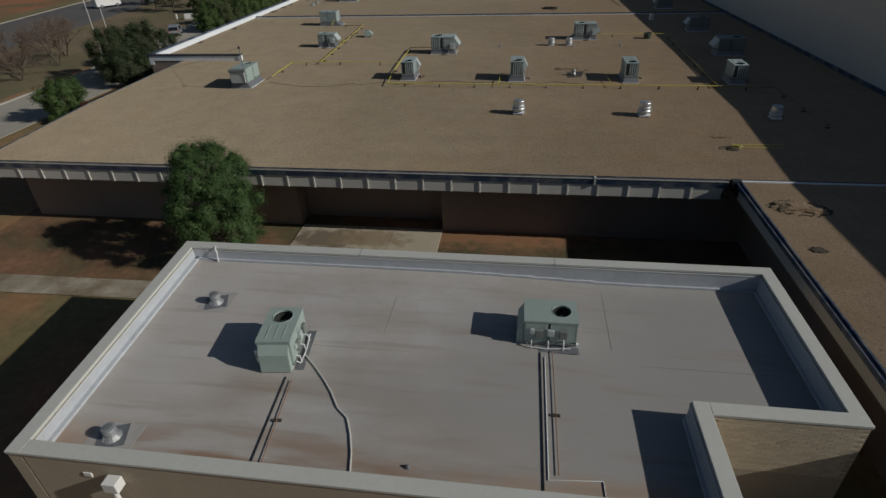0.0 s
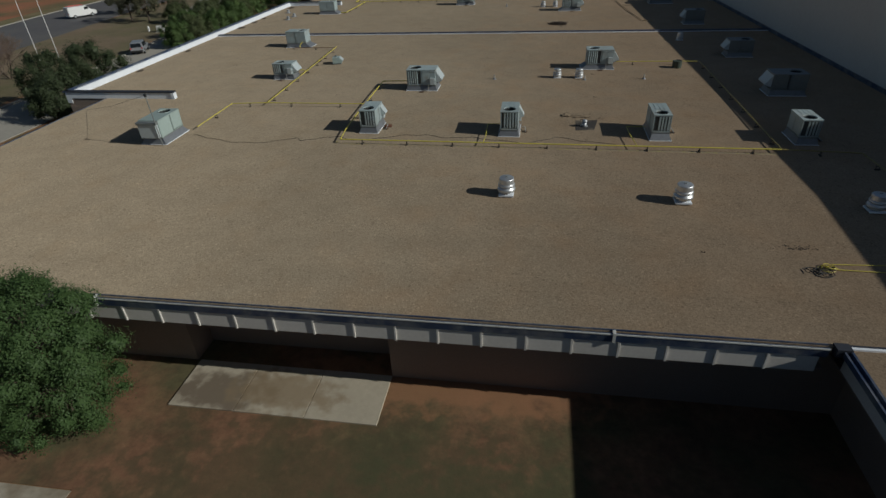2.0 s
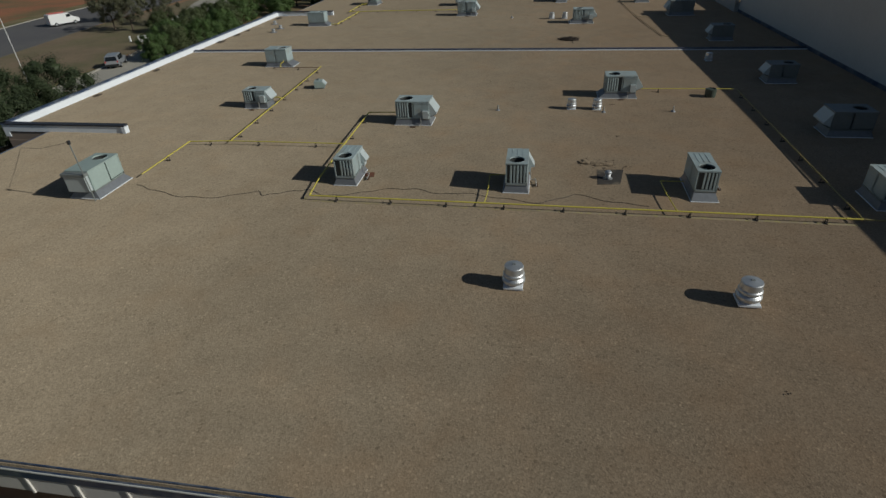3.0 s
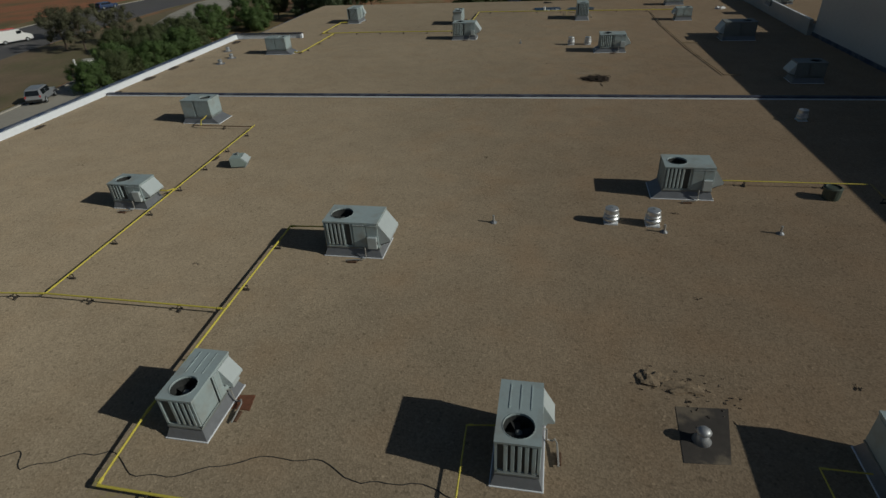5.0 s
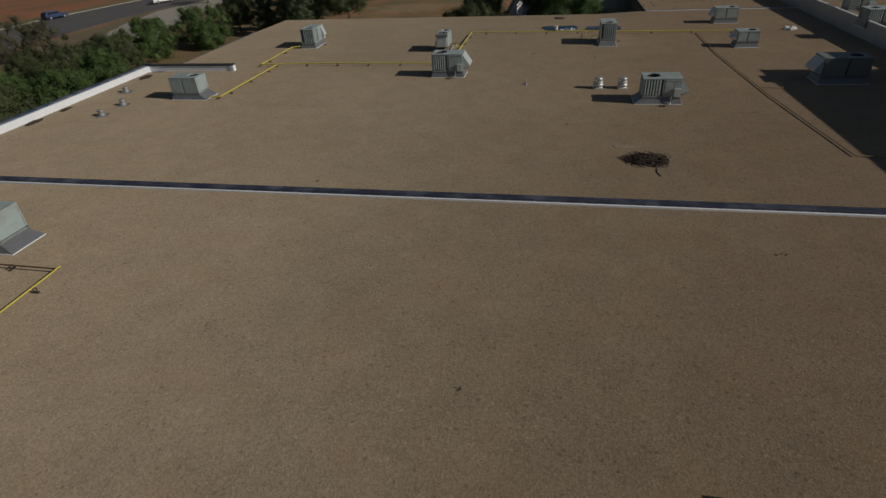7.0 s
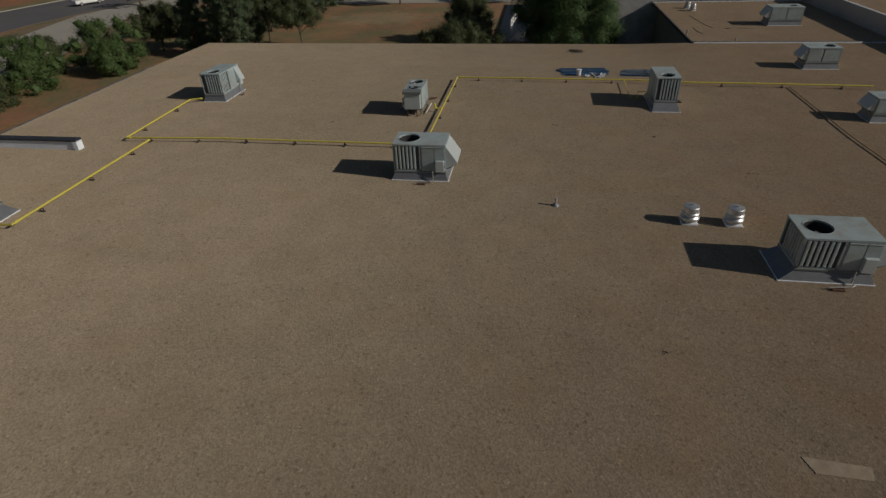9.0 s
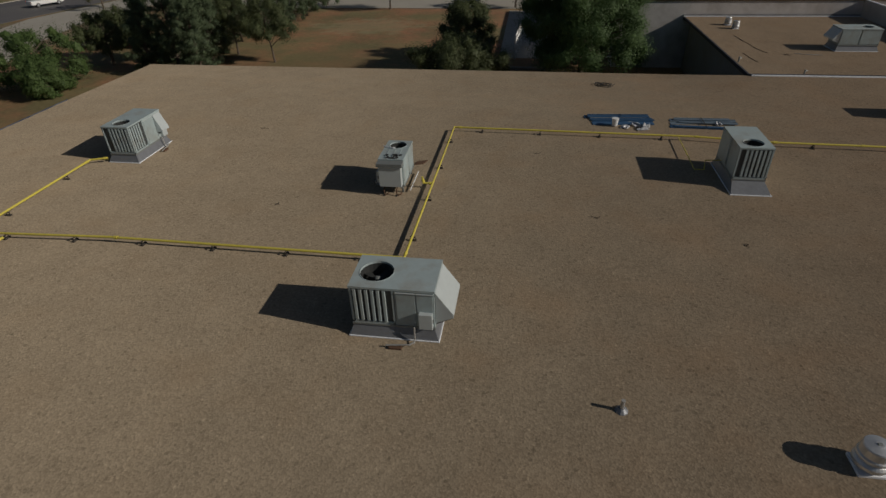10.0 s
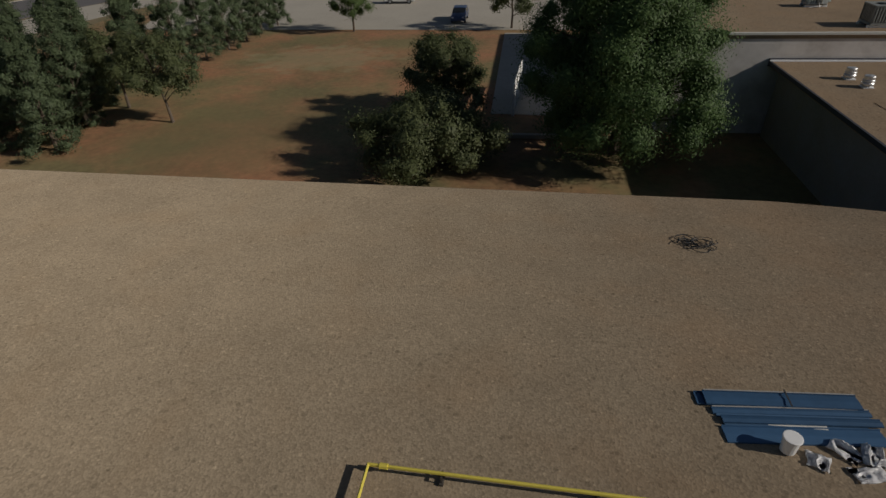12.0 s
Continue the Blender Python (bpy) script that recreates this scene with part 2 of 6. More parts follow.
GUTTER = material("blue_gutter", (0.05, 0.075, 0.14), 0.45, metal=0.3, spread=0.2, fine=8.0, second=(0.22, 0.23, 0.25), patch=0.15, patch_scale=1.2)
BLACKCAP = material("black_cap", (0.03, 0.033, 0.045), 0.6, spread=0.3, fine=5.0)
JOINTCAP = material("joint_cap", (0.032, 0.036, 0.062), 0.55, spread=0.25, fine=4.0, second=(0.10, 0.11, 0.14), patch=0.12, patch_scale=1.1)
UNITGREY = material("painted_steel", (0.36, 0.43, 0.44), 0.62, metal=0.1, spread=0.1, fine=5.0, coarse=0.9, per_object=0.15, second=(0.31, 0.32, 0.30), patch=0.05, patch_scale=1.5)
UNITGREEN = material("pale_green_steel", (0.36, 0.435, 0.41), 0.5, metal=0.1, spread=0.1, fine=5.0, coarse=0.9, per_object=0.12)
# dark steel parts; units beside the gym wear it as painted-in shade
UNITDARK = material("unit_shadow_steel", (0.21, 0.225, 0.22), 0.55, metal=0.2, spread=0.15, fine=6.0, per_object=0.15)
CURBMETAL = material("galvanised_curb", (0.205, 0.215, 0.235), 0.5, metal=0.35, spread=0.2, fine=6.0, coarse=1.4)
COIL = material("coil_dark", (0.075, 0.08, 0.08), 0.6, metal=0.3, spread=0.25, fine=30.0)
FANDARK = material("fan_dark", (0.03, 0.032, 0.032), 0.6, spread=0.2)
HOODMETAL = material("hood_metal", (0.52, 0.57, 0.58), 0.45, metal=0.2, spread=0.08, fine=5.0)
BRIGHT = material("bright_aluminium", (0.60, 0.61, 0.62), 0.42, metal=0.7, spread=0.12, fine=7.0, bump=0.15, bump_scale=9)
PALECONDUIT = material("pale_conduit", (0.58, 0.56, 0.53), 0.6, spread=0.15, fine=12.0)
DULLMETAL = material("dull_aluminium", (0.42, 0.43, 0.45), 0.5, metal=0.6, spread=0.15, fine=7.0)
# pipe yellow with shade mixed in, for the run beside the gym
SHADEDYELLOW = material("shaded_yellow_pipe", (0.27, 0.22, 0.075), 0.6, spread=0.25, fine=6.0)
RUSTPLATE = material("rusted_plate", (0.17, 0.068, 0.036), 0.85, spread=0.4, fine=8.0)
YELLOW = material("yellow_pipe", (0.6, 0.51, 0.085), 0.5, spread=0.15, fine=9.0, coarse=0.7)
RUBBER = material("pipe_block", (0.05, 0.042, 0.035), 0.9, spread=0.3)
BLACKPIPE = material("black_insulation", (0.028, 0.028, 0.03), 0.7, spread=0.3)
CONDUIT = material("grey_conduit", (0.42, 0.41, 0.39), 0.5, metal=0.4, spread=0.2)
SCRAPWIRE = material("scrap_wire", (0.05, 0.035, 0.026), 0.8, spread=0.35, fine=9.0)
BROWN = material("rusty_brown", (0.11, 0.06, 0.035), 0.85, spread=0.3, fine=9.0)
COPPER = material("copper_line", (0.33, 0.19, 0.12), 0.5, metal=0.4, spread=0.2)
BLUESHEET = material("blue_sheet_metal", (0.045, 0.105, 0.20), 0.4, metal=0.25, spread=0.2, fine=4.0, per_object=0.3)
GREYSHEET = material("grey_sheet_metal", (0.17, 0.22, 0.27), 0.4, metal=0.3, spread=0.25, fine=4.0, per_object=0.5)
WHITEPLASTIC = material("white_plastic", (0.72, 0.73, 0.74), 0.4, spread=0.06)
FILM = material("crumpled_film", (0.74, 0.75, 0.78), 0.35, spread=0.12, fine=9.0, bump=0.25, bump_scale=10)
SOIL = material("debris_soil", (0.06, 0.045, 0.034), 0.95, spread=0.5, fine=8.0, bump=0.5, bump_scale=25)
GROUND = material("dirt_ground", (0.31, 0.148, 0.076), 0.95, spread=0.4, fine=2.5, coarse=0.12, second=(0.17, 0.14, 0.062), patch=0.3, patch_scale=0.13, bump=0.3, bump_scale=7)
COURTSOIL = material("courtyard_soil", (0.205, 0.106, 0.058), 0.95, spread=0.5, fine=3.0, coarse=0.4, second=(0.095, 0.082, 0.038), patch=0.22, patch_scale=0.3, bump=0.4, bump_scale=9)
spot(COURTSOIL, (0.078, 0.064, 0.031), -5.0, 31.2, 10.5, 4.6, 0.65, 1.1, 1.9)
spot(COURTSOIL, (0.065, 0.074, 0.032), -1.0, 30.8, 6.0, 3.4, 0.5, 1.1, 2.3)
spot(COURTSOIL, (0.30, 0.15, 0.075), -2.5, 37.0, 7.0, 1.8, 0.75, 1.0, 1.6)
spot(GROUND, (0.30, 0.27, 0.155), -28.5, 168.0, 8.5, 6.0, 0.42, 1.1, 0.6)
spot(GROUND, (0.17, 0.135, 0.06), -29.0, 147.0, 8.0, 9.0, 0.5, 0.8, 0.3)
DRYGRASS = material("dry_grass", (0.2, 0.147, 0.09), 0.95, spread=0.3, fine=4.0, coarse=0.15, second=(0.13, 0.12, 0.055), patch=0.15, patch_scale=0.1, bump=0.3, bump_scale=7)
REDDIRT = material("red_dirt", (0.30, 0.12, 0.055), 0.95, spread=0.25, fine=2.0, coarse=0.08, second=(0.11, 0.11, 0.045), patch=0.1, patch_scale=0.06)
VERGE = material("green_verge", (0.13, 0.125, 0.045), 0.95, spread=0.35, fine=3.0, coarse=0.2, second=(0.2, 0.15, 0.075), patch=0.3, patch_scale=0.2, bump=0.3, bump_scale=7)
ASPHALT = material("asphalt", (0.105, 0.10, 0.105), 0.9, spread=0.2, fine=3.0, coarse=0.12, bump=0.2, bump_scale=12, second=(0.12, 0.115, 0.11), patch=0.2, patch_scale=0.12)
CONCRETE = material("concrete", (0.40, 0.355, 0.28), 0.9, spread=0.2, fine=5.0, coarse=0.5, second=(0.21, 0.165, 0.11), patch=0.28, patch_scale=0.55, bump=0.1)
SLABCONCRETE = material("stained_slab", (0.43, 0.38, 0.295), 0.9, spread=0.14, fine=5.0, coarse=0.5, bump=0.1)
spot(SLABCONCRETE, (0.15, 0.115, 0.08), -11.9, 35.5, 2.7, 1.3, 0.9, 0.9, 1.6)
spot(SLABCONCRETE, (0.25, 0.185, 0.11), -9.3, 35.8, 2.6, 1.3, 0.75, 0.9, 1.7)
PALECONCRETE = material("pale_concrete", (0.36, 0.335, 0.29), 0.9, spread=0.15, fine=3.0, coarse=0.2)
TWIG = material("bare_twigs", (0.16, 0.115, 0.09), 0.95, spread=0.2, fine=6.0)
BARK = material("bark", (0.11, 0.085, 0.065), 0.95, spread=0.3, fine=9.0, bump=0.5, bump_scale=14)
LEAF_A = leaf_material("oak_leaves", (0.068, 0.115, 0.036), (0.12, 0.178, 0.06))
LEAF_E = leaf_material("shade_tree_leaves", (0.058, 0.104, 0.036), (0.102, 0.165, 0.058))
LEAF_B = leaf_material("dusty_leaves", (0.072, 0.092, 0.04), (0.118, 0.138, 0.062))
LEAF_C = leaf_material("pine_needles", (0.08, 0.11, 0.06), (0.12, 0.16, 0.085))
LEAF_G = leaf_material("dark_oak_leaves", (0.044, 0.062, 0.03), (0.08, 0.102, 0.05))
LEAF_F = leaf_material("thin_autumn_leaves", (0.075, 0.078, 0.045), (0.15, 0.148, 0.09))
LEAF_D = leaf_material("dark_red_leaves", (0.11, 0.028, 0.024), (0.17, 0.05, 0.038))
CARWHITE = material("car_white", (0.75, 0.75, 0.75), 0.25, spread=0.02)
CARSILVER = material("car_silver", (0.42, 0.44, 0.47), 0.3, metal=0.5, spread=0.03)
CARBLUE = material("car_blue", (0.05, 0.08, 0.17), 0.3, metal=0.3, spread=0.03)
CARGLASS = material("car_glass", (0.015, 0.018, 0.022), 0.08, spread=0.05)
TYRE = material("tyre", (0.02, 0.02, 0.02), 0.9, spread=0.2)
REDPAINT = material("red_paint", (0.5, 0.06, 0.05), 0.5, spread=0.1)
WHITEPAINT = material("white_paint", (0.78, 0.78, 0.77), 0.5, spread=0.05)
HYDRANTGREY = material("utility_box", (0.55, 0.54, 0.50), 0.6, spread=0.08)

# ---------------------------------------------------------------- mesh helpers


def part(name, bm, mat, parent=None, label="", smooth=False):
    me = bpy.data.meshes.new(name)
    bm.normal_update()
    bm.to_mesh(me)
    bm.free()
    if smooth:
        for poly in me.polygons:
            poly.use_smooth = True
    me.materials.append(mat)
    ob = new(name, me)
    if parent is not None:
        ob.parent = parent
    if label:
        tagged(ob, label)
    return ob


def share(name, me, m, parent):
    """One more object on a mesh that exists already."""
    ob = new(name, me)
    ob.parent = parent
    ob.matrix_local = m
    return ob


def thing(name, label, category, at=(0, 0, 0), rz=0.0, group="", kind=""):
    ob = new(name)
    ob.empty_display_size = 0.3
    ob.matrix_world = pose(*at, 0, 0, rz)
    return tagged(ob, label, category, group, kind)


def box(bm, x0, x1, y0, y1, z0, z1, bevel=0.0):
    v = [bm.verts.new((x, y, z)) for x in (x0, x1) for y in (y0, y1) for z in (z0, z1)]
    fs = [bm.faces.new([v[i] for i in q]) for q in ((0, 1, 3, 2), (4, 6, 7, 5), (0, 4, 5, 1), (2, 3, 7, 6), (0, 2, 6, 4), (1, 5, 7, 3))]
    if bevel:
        edges = list({e for f in fs for e in f.edges})
        bmesh.ops.bevel(bm, geom=edges, offset=bevel, segments=2, affect='EDGES', profile=0.5)
    return bm


def boxm(*a, bevel=0.0):
    return box(bmesh.new(), *a, bevel=bevel)


def prism(bm, pts, lo, hi, axis="z"):
    """A polygon pulled out along an axis; pts are the other two coordinates in turn."""
    def at(p, h):
        return {"z": (p[0], p[1], h), "x": (h, p[0], p[1]), "y": (p[0], h, p[1])}[axis]
    a = [bm.verts.new(at(p, lo)) for p in pts]
    b = [bm.verts.new(at(p, hi)) for p in pts]
    fs = [bm.faces.new(a[::-1]), bm.faces.new(b)]
    k = len(pts)
    fs += [bm.faces.new((a[i], a[(i + 1) % k], b[(i + 1) % k], b[i])) for i in range(k)]
    bmesh.ops.recalc_face_normals(bm, faces=fs)
    return bm


def lathe(bm, profile, cx=0.0, cy=0.0, seg=20, caps=True):
    """A turned body from (radius, height) pairs."""
    rings = []
    for r, z in profile:
        rings.append([bm.verts.new((cx + r * math.cos(2 * math.pi * i / seg), cy + r * math.sin(2 * math.pi * i / seg), z)) for i in range(seg)])
    for a, b in zip(rings, rings[1:]):
        for i in range(seg):
            bm.faces.new((a[i], a[(i + 1) % seg], b[(i + 1) % seg], b[i]))
    if caps:
        bm.faces.new(rings[0][::-1])
        bm.faces.new(rings[-1])
    return bm


def tube(bm, pts, r, seg=8, r_end=None):
    """A round tube along a polyline, tapering to r_end."""
    pts = [Vector(p) for p in pts]
    rings = []
    for i, p in enumerate(pts):
        d = (pts[min(i + 1, len(pts) - 1)] - pts[max(i - 1, 0)]).normalized()
        up = Vector((0, 0, 1)) if abs(d.z) < 0.9 else Vector((1, 0, 0))
        a = d.cross(up).normalized()
        b = d.cross(a)
        rr = r if r_end is None else r + (r_end - r) * i / (len(pts) - 1)
        rings.append([bm.verts.new(p + rr * (math.cos(2 * math.pi * k / seg) * a + math.sin(2 * math.pi * k / seg) * b)) for k in range(seg)])
    for a, b in zip(rings, rings[1:]):
        for k in range(seg):
            bm.faces.new((a[k], b[k], b[(k + 1) % seg], a[(k + 1) % seg]))
    bm.faces.new(rings[0])
    bm.faces.new(rings[-1][::-1])
    return bm


def sheet(name, pts, z, mat, label, category, parent=None, thick=0.02):
    ob = part(name, prism(bmesh.new(), pts, z - thick, z), mat, parent)
    if parent is None:
        tagged(ob, label, category, kind="structure")
    return ob


# ---------------------------------------------------------------- ground
G = -0.15        # ground
R = 4.5          # gravel roofs
RF = 4.15        # front eave of the main roof
WR, WP = 3.85, 4.45   # white roof and its parapet
bm = bmesh.new()
bmesh.ops.create_grid(bm, x_segments=60, y_segments=60, size=1500)
for v in bm.verts:
    v.co.z = G - 0.02
tagged(part("ground", bm, GROUND), "red-brown dirt ground with sparse dry grass", "ground", kind="structure")


def ribbon(name, line, width, z, mat, label, category, thick=0.05):
    """A strip of even width along a line."""
    bm = bmesh.new()
    rows = []
    for i, p in enumerate(line):
        a, b = Vector(line[max(i - 1, 0)]), Vector(line[min(i + 1, len(line) - 1)])
        d = (b - a).normalized()
        s = Vector((-d.y, d.x)) * width / 2
        c = Vector(p)
        rows.append([bm.verts.new((*(c + s), z)), bm.verts.new((*(c - s), z)), bm.verts.new((*(c - s), z - thick)), bm.verts.new((*(c + s), z - thick))])
    for a, b in zip(rows, rows[1:]):
        for k in range(4):
            bm.faces.new((a[k], a[(k + 1) % 4], b[(k + 1) % 4], b[k]))
    bm.faces.new(rows[0])
    bm.faces.new(rows[-1][::-1])
    bmesh.ops.recalc_face_normals(bm, faces=bm.faces[:])
    return tagged(part(name, bm, mat), label, category, kind="structure")


sheet("lawn_strip", [(-79, -200), (-57.5, -200), (-57.5, 70), (-61, 110), (-66, 150), (-70, 260), (-84, 260), (-84, 140)], G + 0.01, DRYGRASS, "dry tan grass verge between lane and road", "lawn")
sheet("red_field", [(-420, -200), (-104, -200), (-104, 120), (-109, 150), (-106, 190), (-95, 420), (-420, 420)], G + 0.01, REDDIRT, "bare red dirt field beyond the road", "field")
ribbon("road", [(-84, -200), (-86, 60), (-90, 100), (-95, 135), (-96, 165), (-91, 195), (-80, 230), (-60, 290), (-30, 420)], 19, G + 0.03, ASPHALT, "grey asphalt road curving past the school", "road")
ribbon("road_verge", [(-96.5, -200), (-98.5, 60), (-102.5, 100), (-107, 135), (-108, 165), (-103.2, 195), (-92, 232)], 5, G + 0.035, VERGE, "narrow green-brown grass verge beyond the road", "lawn")
ribbon("kerb", [(-93.6, -200), (-95.6, 60), (-99.6, 100), (-104.5, 135), (-105.4, 165), (-100.5, 195), (-89.4, 232)], 0.4, G + 0.14, PALECONCRETE, "pale concrete kerb along the road", "kerb", 0.2)
ribbon("side_strip", [(-64, 126), (-69.5, 143), (-75, 157), (-78.5, 172), (-74, 198), (-62, 225)], 11, G + 0.02, PALECONCRETE, "pale concrete strip beside the road", "pavement")
ribbon("lane", [(-51.5, -60), (-51.5, 70), (-54.5, 100), (-58, 114), (-60, 120)], 8.5, G + 0.025, PALECONCRETE, "pale concrete parking lane beside the school", "road")
ribbon("kerb", [(-55.9, -60), (-55.9, 70), (-58.9, 100), (-63.4, 125), (-68, 150)], 0.35, G + 0.15, PALECONCRETE, "pale concrete kerb along the parking lane", "kerb", 0.2)
sheet("street", [(-58, 182), (60, 178.5), (60, 200), (-66, 207)], G + 0.03, PALECONCRETE, "pale concrete street behind the school", "road")
sheet("far_verge", [(-70, 210), (80, 203), (120, 420), (-40, 420)], G + 0.01, DRYGRASS, "dry grass beyond the back street", "lawn")
sheet("walk_path", [(-10, 152.0), (-5, 151.7), (-4.4, 178.5), (-10.1, 179)], G + 0.03, PALECONCRETE, "concrete path to the back street", "pavement")
sheet("courtyard_soil", [(-33, 30.5), (-14.95, 30.65), (-14.95, 27.4), (11.7, 27.4), (11.7, 40.1), (-33, 40.1)], G + 0.004, COURTSOIL, "damp red-brown courtyard soil with mossy patches", "soil")
sheet("side_walk", [(-45, 28.6), (-14.9, 29.1), (-14.9, 30.6), (-45, 30.3)], G + 0.03, CONCRETE, "concrete walkway beside the white-roofed block", "pavement")

# ---------------------------------------------------------------- main building


def building(name, label, outline, z_top, wall_mat, roof_mat, category="building", z_low=G - 0.3, wall=0.3):
    """Closed walls with thickness round an outline (counter-clockwise), and a roof slab of its own."""
    b = thing(name, label, category)
    k = len(outline)
    for i in range(k):
        (xa, ya), (xb, yb) = outline[i], outline[(i + 1) % k]
        bm = bmesh.new()
        if abs(xa - xb) < abs(ya - yb):
            s = wall if yb < ya else -wall
            box(bm, min(xa, xa + s) + 0.004, max(xa, xa + s) - 0.004, min(ya, yb) + 0.004, max(ya, yb) - 0.004, z_low, z_top - 0.304)
        else:
            s = wall if xb > xa else -wall
            box(bm, min(xa, xb), max(xa, xb), min(ya, ya + s), max(ya, ya + s), z_low, z_top - 0.3)
        part("wall", bm, wall_mat, b)
    return b


def roof_slab(parent, pts, top, mat, thick=0.3, name="roof"):
    return part(name, prism(bmesh.new(), pts, top - thick, top), mat, parent)


YF, YS, YB = 35.95, 46.0, 130.4       # front eave and back edge of the main roof
XL, XP, XW = -33.3, -36.9, 25.2   # west eave, west parapet, gym wall
school = building("school_building", "long single-storey school block with a flat gravel roof",
                  [(-5.1, 37.2), (XW, 37.2), (XW, YB - 1.4), (-34.6, YB - 1.4), (-34.6, 106), (XP + 0.1, 106), (XP + 0.1, 59.7), (-32.0, 59.7), (-32.0, 37.2), (-13.9, 37.2), (-13.9, 38.5), (-5.1, 38.5)],
                  RF, BRICKBROWN, GRAVEL)
YR = 122.0       # where the roof begins to fall to the rear eave


def rear_point(u, v):
    """A point of the falling rear roof: u from the west edge to the back wing, v from the fold to the eave."""
    x = -35.1 + u * 43.1
    w = max(0.0, min(1.0, (8.0 - x) / 7.0))
    w = w * w * (3 - 2 * w)
    end = 129.7 + w * (132.25 - 129.7 - 0.9 * u)
    return Vector((x - 1.1 * v * max(0.0, 1 - u * 3), YR + (end - YR) * v, R - 0.49 * v * w))


roof_slab(school, [(XL, YS), (XW, YS), (XW, YB - 0.8), (8.0, YB - 0.8), (8.0, YR), (-35.1, YR), (-35.1, 105.0), (XP + 0.4, 105.0), (XP + 0.4, 60.0), (XL, 60.0)], R, GRAVEL)
front_roof = prism(bmesh.new(), [(YF, RF - 0.25), (YF, RF), (YS, R), (YS, R - 0.3)], XL, XW, "x")
part("roof", front_roof, GRAVEL, school)
bm = bmesh.new()
NU, NV = 44, 8
top = [[bm.verts.new(rear_point(i / NU, j / NV)) for j in range(NV + 1)] for i in range(NU + 1)]
low = [[bm.verts.new(rear_point(i / NU, j / NV) - Vector((0, 0, 0.16))) for j in range(NV + 1)] for i in range(NU + 1)]
for i in range(NU):
    for j in range(NV):
        bm.faces.new((top[i][j], top[i + 1][j], top[i + 1][j + 1], top[i][j + 1]))
        bm.faces.new((low[i][j], low[i][j + 1], low[i + 1][j + 1], low[i + 1][j]))
    bm.faces.new((top[i][NV], top[i + 1][NV], low[i + 1][NV], low[i][NV]))
for j in range(NV):
    bm.faces.new((top[0][j], top[0][j + 1], low[0][j + 1], low[0][j]))
part("roof", bm, GRAVEL, school)


def run(parent, name, mat, x0, x1, y0, y1, z0, z1, label="", bevel=0.0):
    return part(name, boxm(x0, x1, y0, y1, z0, z1, bevel=bevel), mat, parent, label)


# front eave: gutter with a rolled lip, then a set-back fascia of pale panels between ribs
gut = bmesh.new()
prism(gut, [(YF - 0.16, RF - 0.02), (YF - 0.13, RF + 0.03), (YF - 0.09, RF + 0.02), (YF - 0.08, RF - 0.13), (YF + 0.02, RF - 0.13), (YF + 0.02, RF + 0.06), (YF + 0.06, RF + 0.06), (YF + 0.06, RF - 0.34), (YF - 0.14, RF - 0.34)], XL - 0.1, 9.75, "x")
part("gutter", gut, GUTTER, school, "dark blue metal eave gutter")
run(school, "gutter_lip", COPING, XL - 0.1, 9.75, YF - 0.175, YF - 0.145, RF - 0.03, RF + 0.02, "worn grey gutter lip")
for x in (-16.2, 3.2):
    run(school, "gutter_joint", COPING, x - 0.05, x + 0.05, YF - 0.19, YF + 0.05, RF - 0.345, RF + 0.055, "grey gutter joint cover")
fascia_y = YF - 0.09
panel_mesh = None
rib_mesh = None
for i in range(28):
    x = 9.6 - (i + 1) * 1.55
    if x < XL:
        break
    if panel_mesh is None:
        a = part("fascia_panel", boxm(0.03, 1.52, 0, 0.06, -1.02, -0.22, bevel=0.008), PANEL, school, "pale painted fascia panel")
        b = part("fascia_rib", boxm(-0.04, 0.04, -0.045, 0.06, -1.04, -0.22, bevel=0.008), PANEL, school, "pale fascia rib")
        panel_mesh, rib_mesh = a.data, b.data
        a.matrix_local, b.matrix_local = pose(x, fascia_y, RF), pose(x, fascia_y, RF)
    else:
        share("fascia_panel", panel_mesh, pose(x, fascia_y, RF), school)
        share("fascia_rib", rib_mesh, pose(x, fascia_y, RF), school)
run(school, "soffit", BRICKBROWN, XL, 9.9, YF + 0.06, 40.2, RF - 1.08, RF - 1.02, "brown soffit board")
run(school, "eave_trim", GUTTER, XL - 0.08, XL, YS, 59.7, R - 0.4, R + 0.03, "dark metal edge trim")
part("eave_trim", prism(bmesh.new(), [(YF, RF - 0.35), (YF, RF + 0.03), (YS, R + 0.03), (YS, R - 0.35)], XL - 0.08, XL, "x"), GUTTER, school)
run(school, "eave_trim", GUTTER, -35.18, -35.1, 105.9, YR, R - 0.35, R + 0.03)
bm = bmesh.new()
rim = [rear_point(i / 20, 1.0) for i in range(20)]
for p, q in zip(rim, rim[1:]):
    f = [bm.verts.new(c) for c in (p + Vector((0, 0.02, -0.006)), q + Vector((0, 0.02, -0.006)), q + Vector((0, 0.02, -0.3)), p + Vector((0, 0.02, -0.3)))]
    bm.faces.new(f)
bmesh.ops.solidify(bm, geom=bm.faces[:], thickness=-0.05)
part("eave_trim", bm, BRICKBROWN, school, "brown rear eave board")

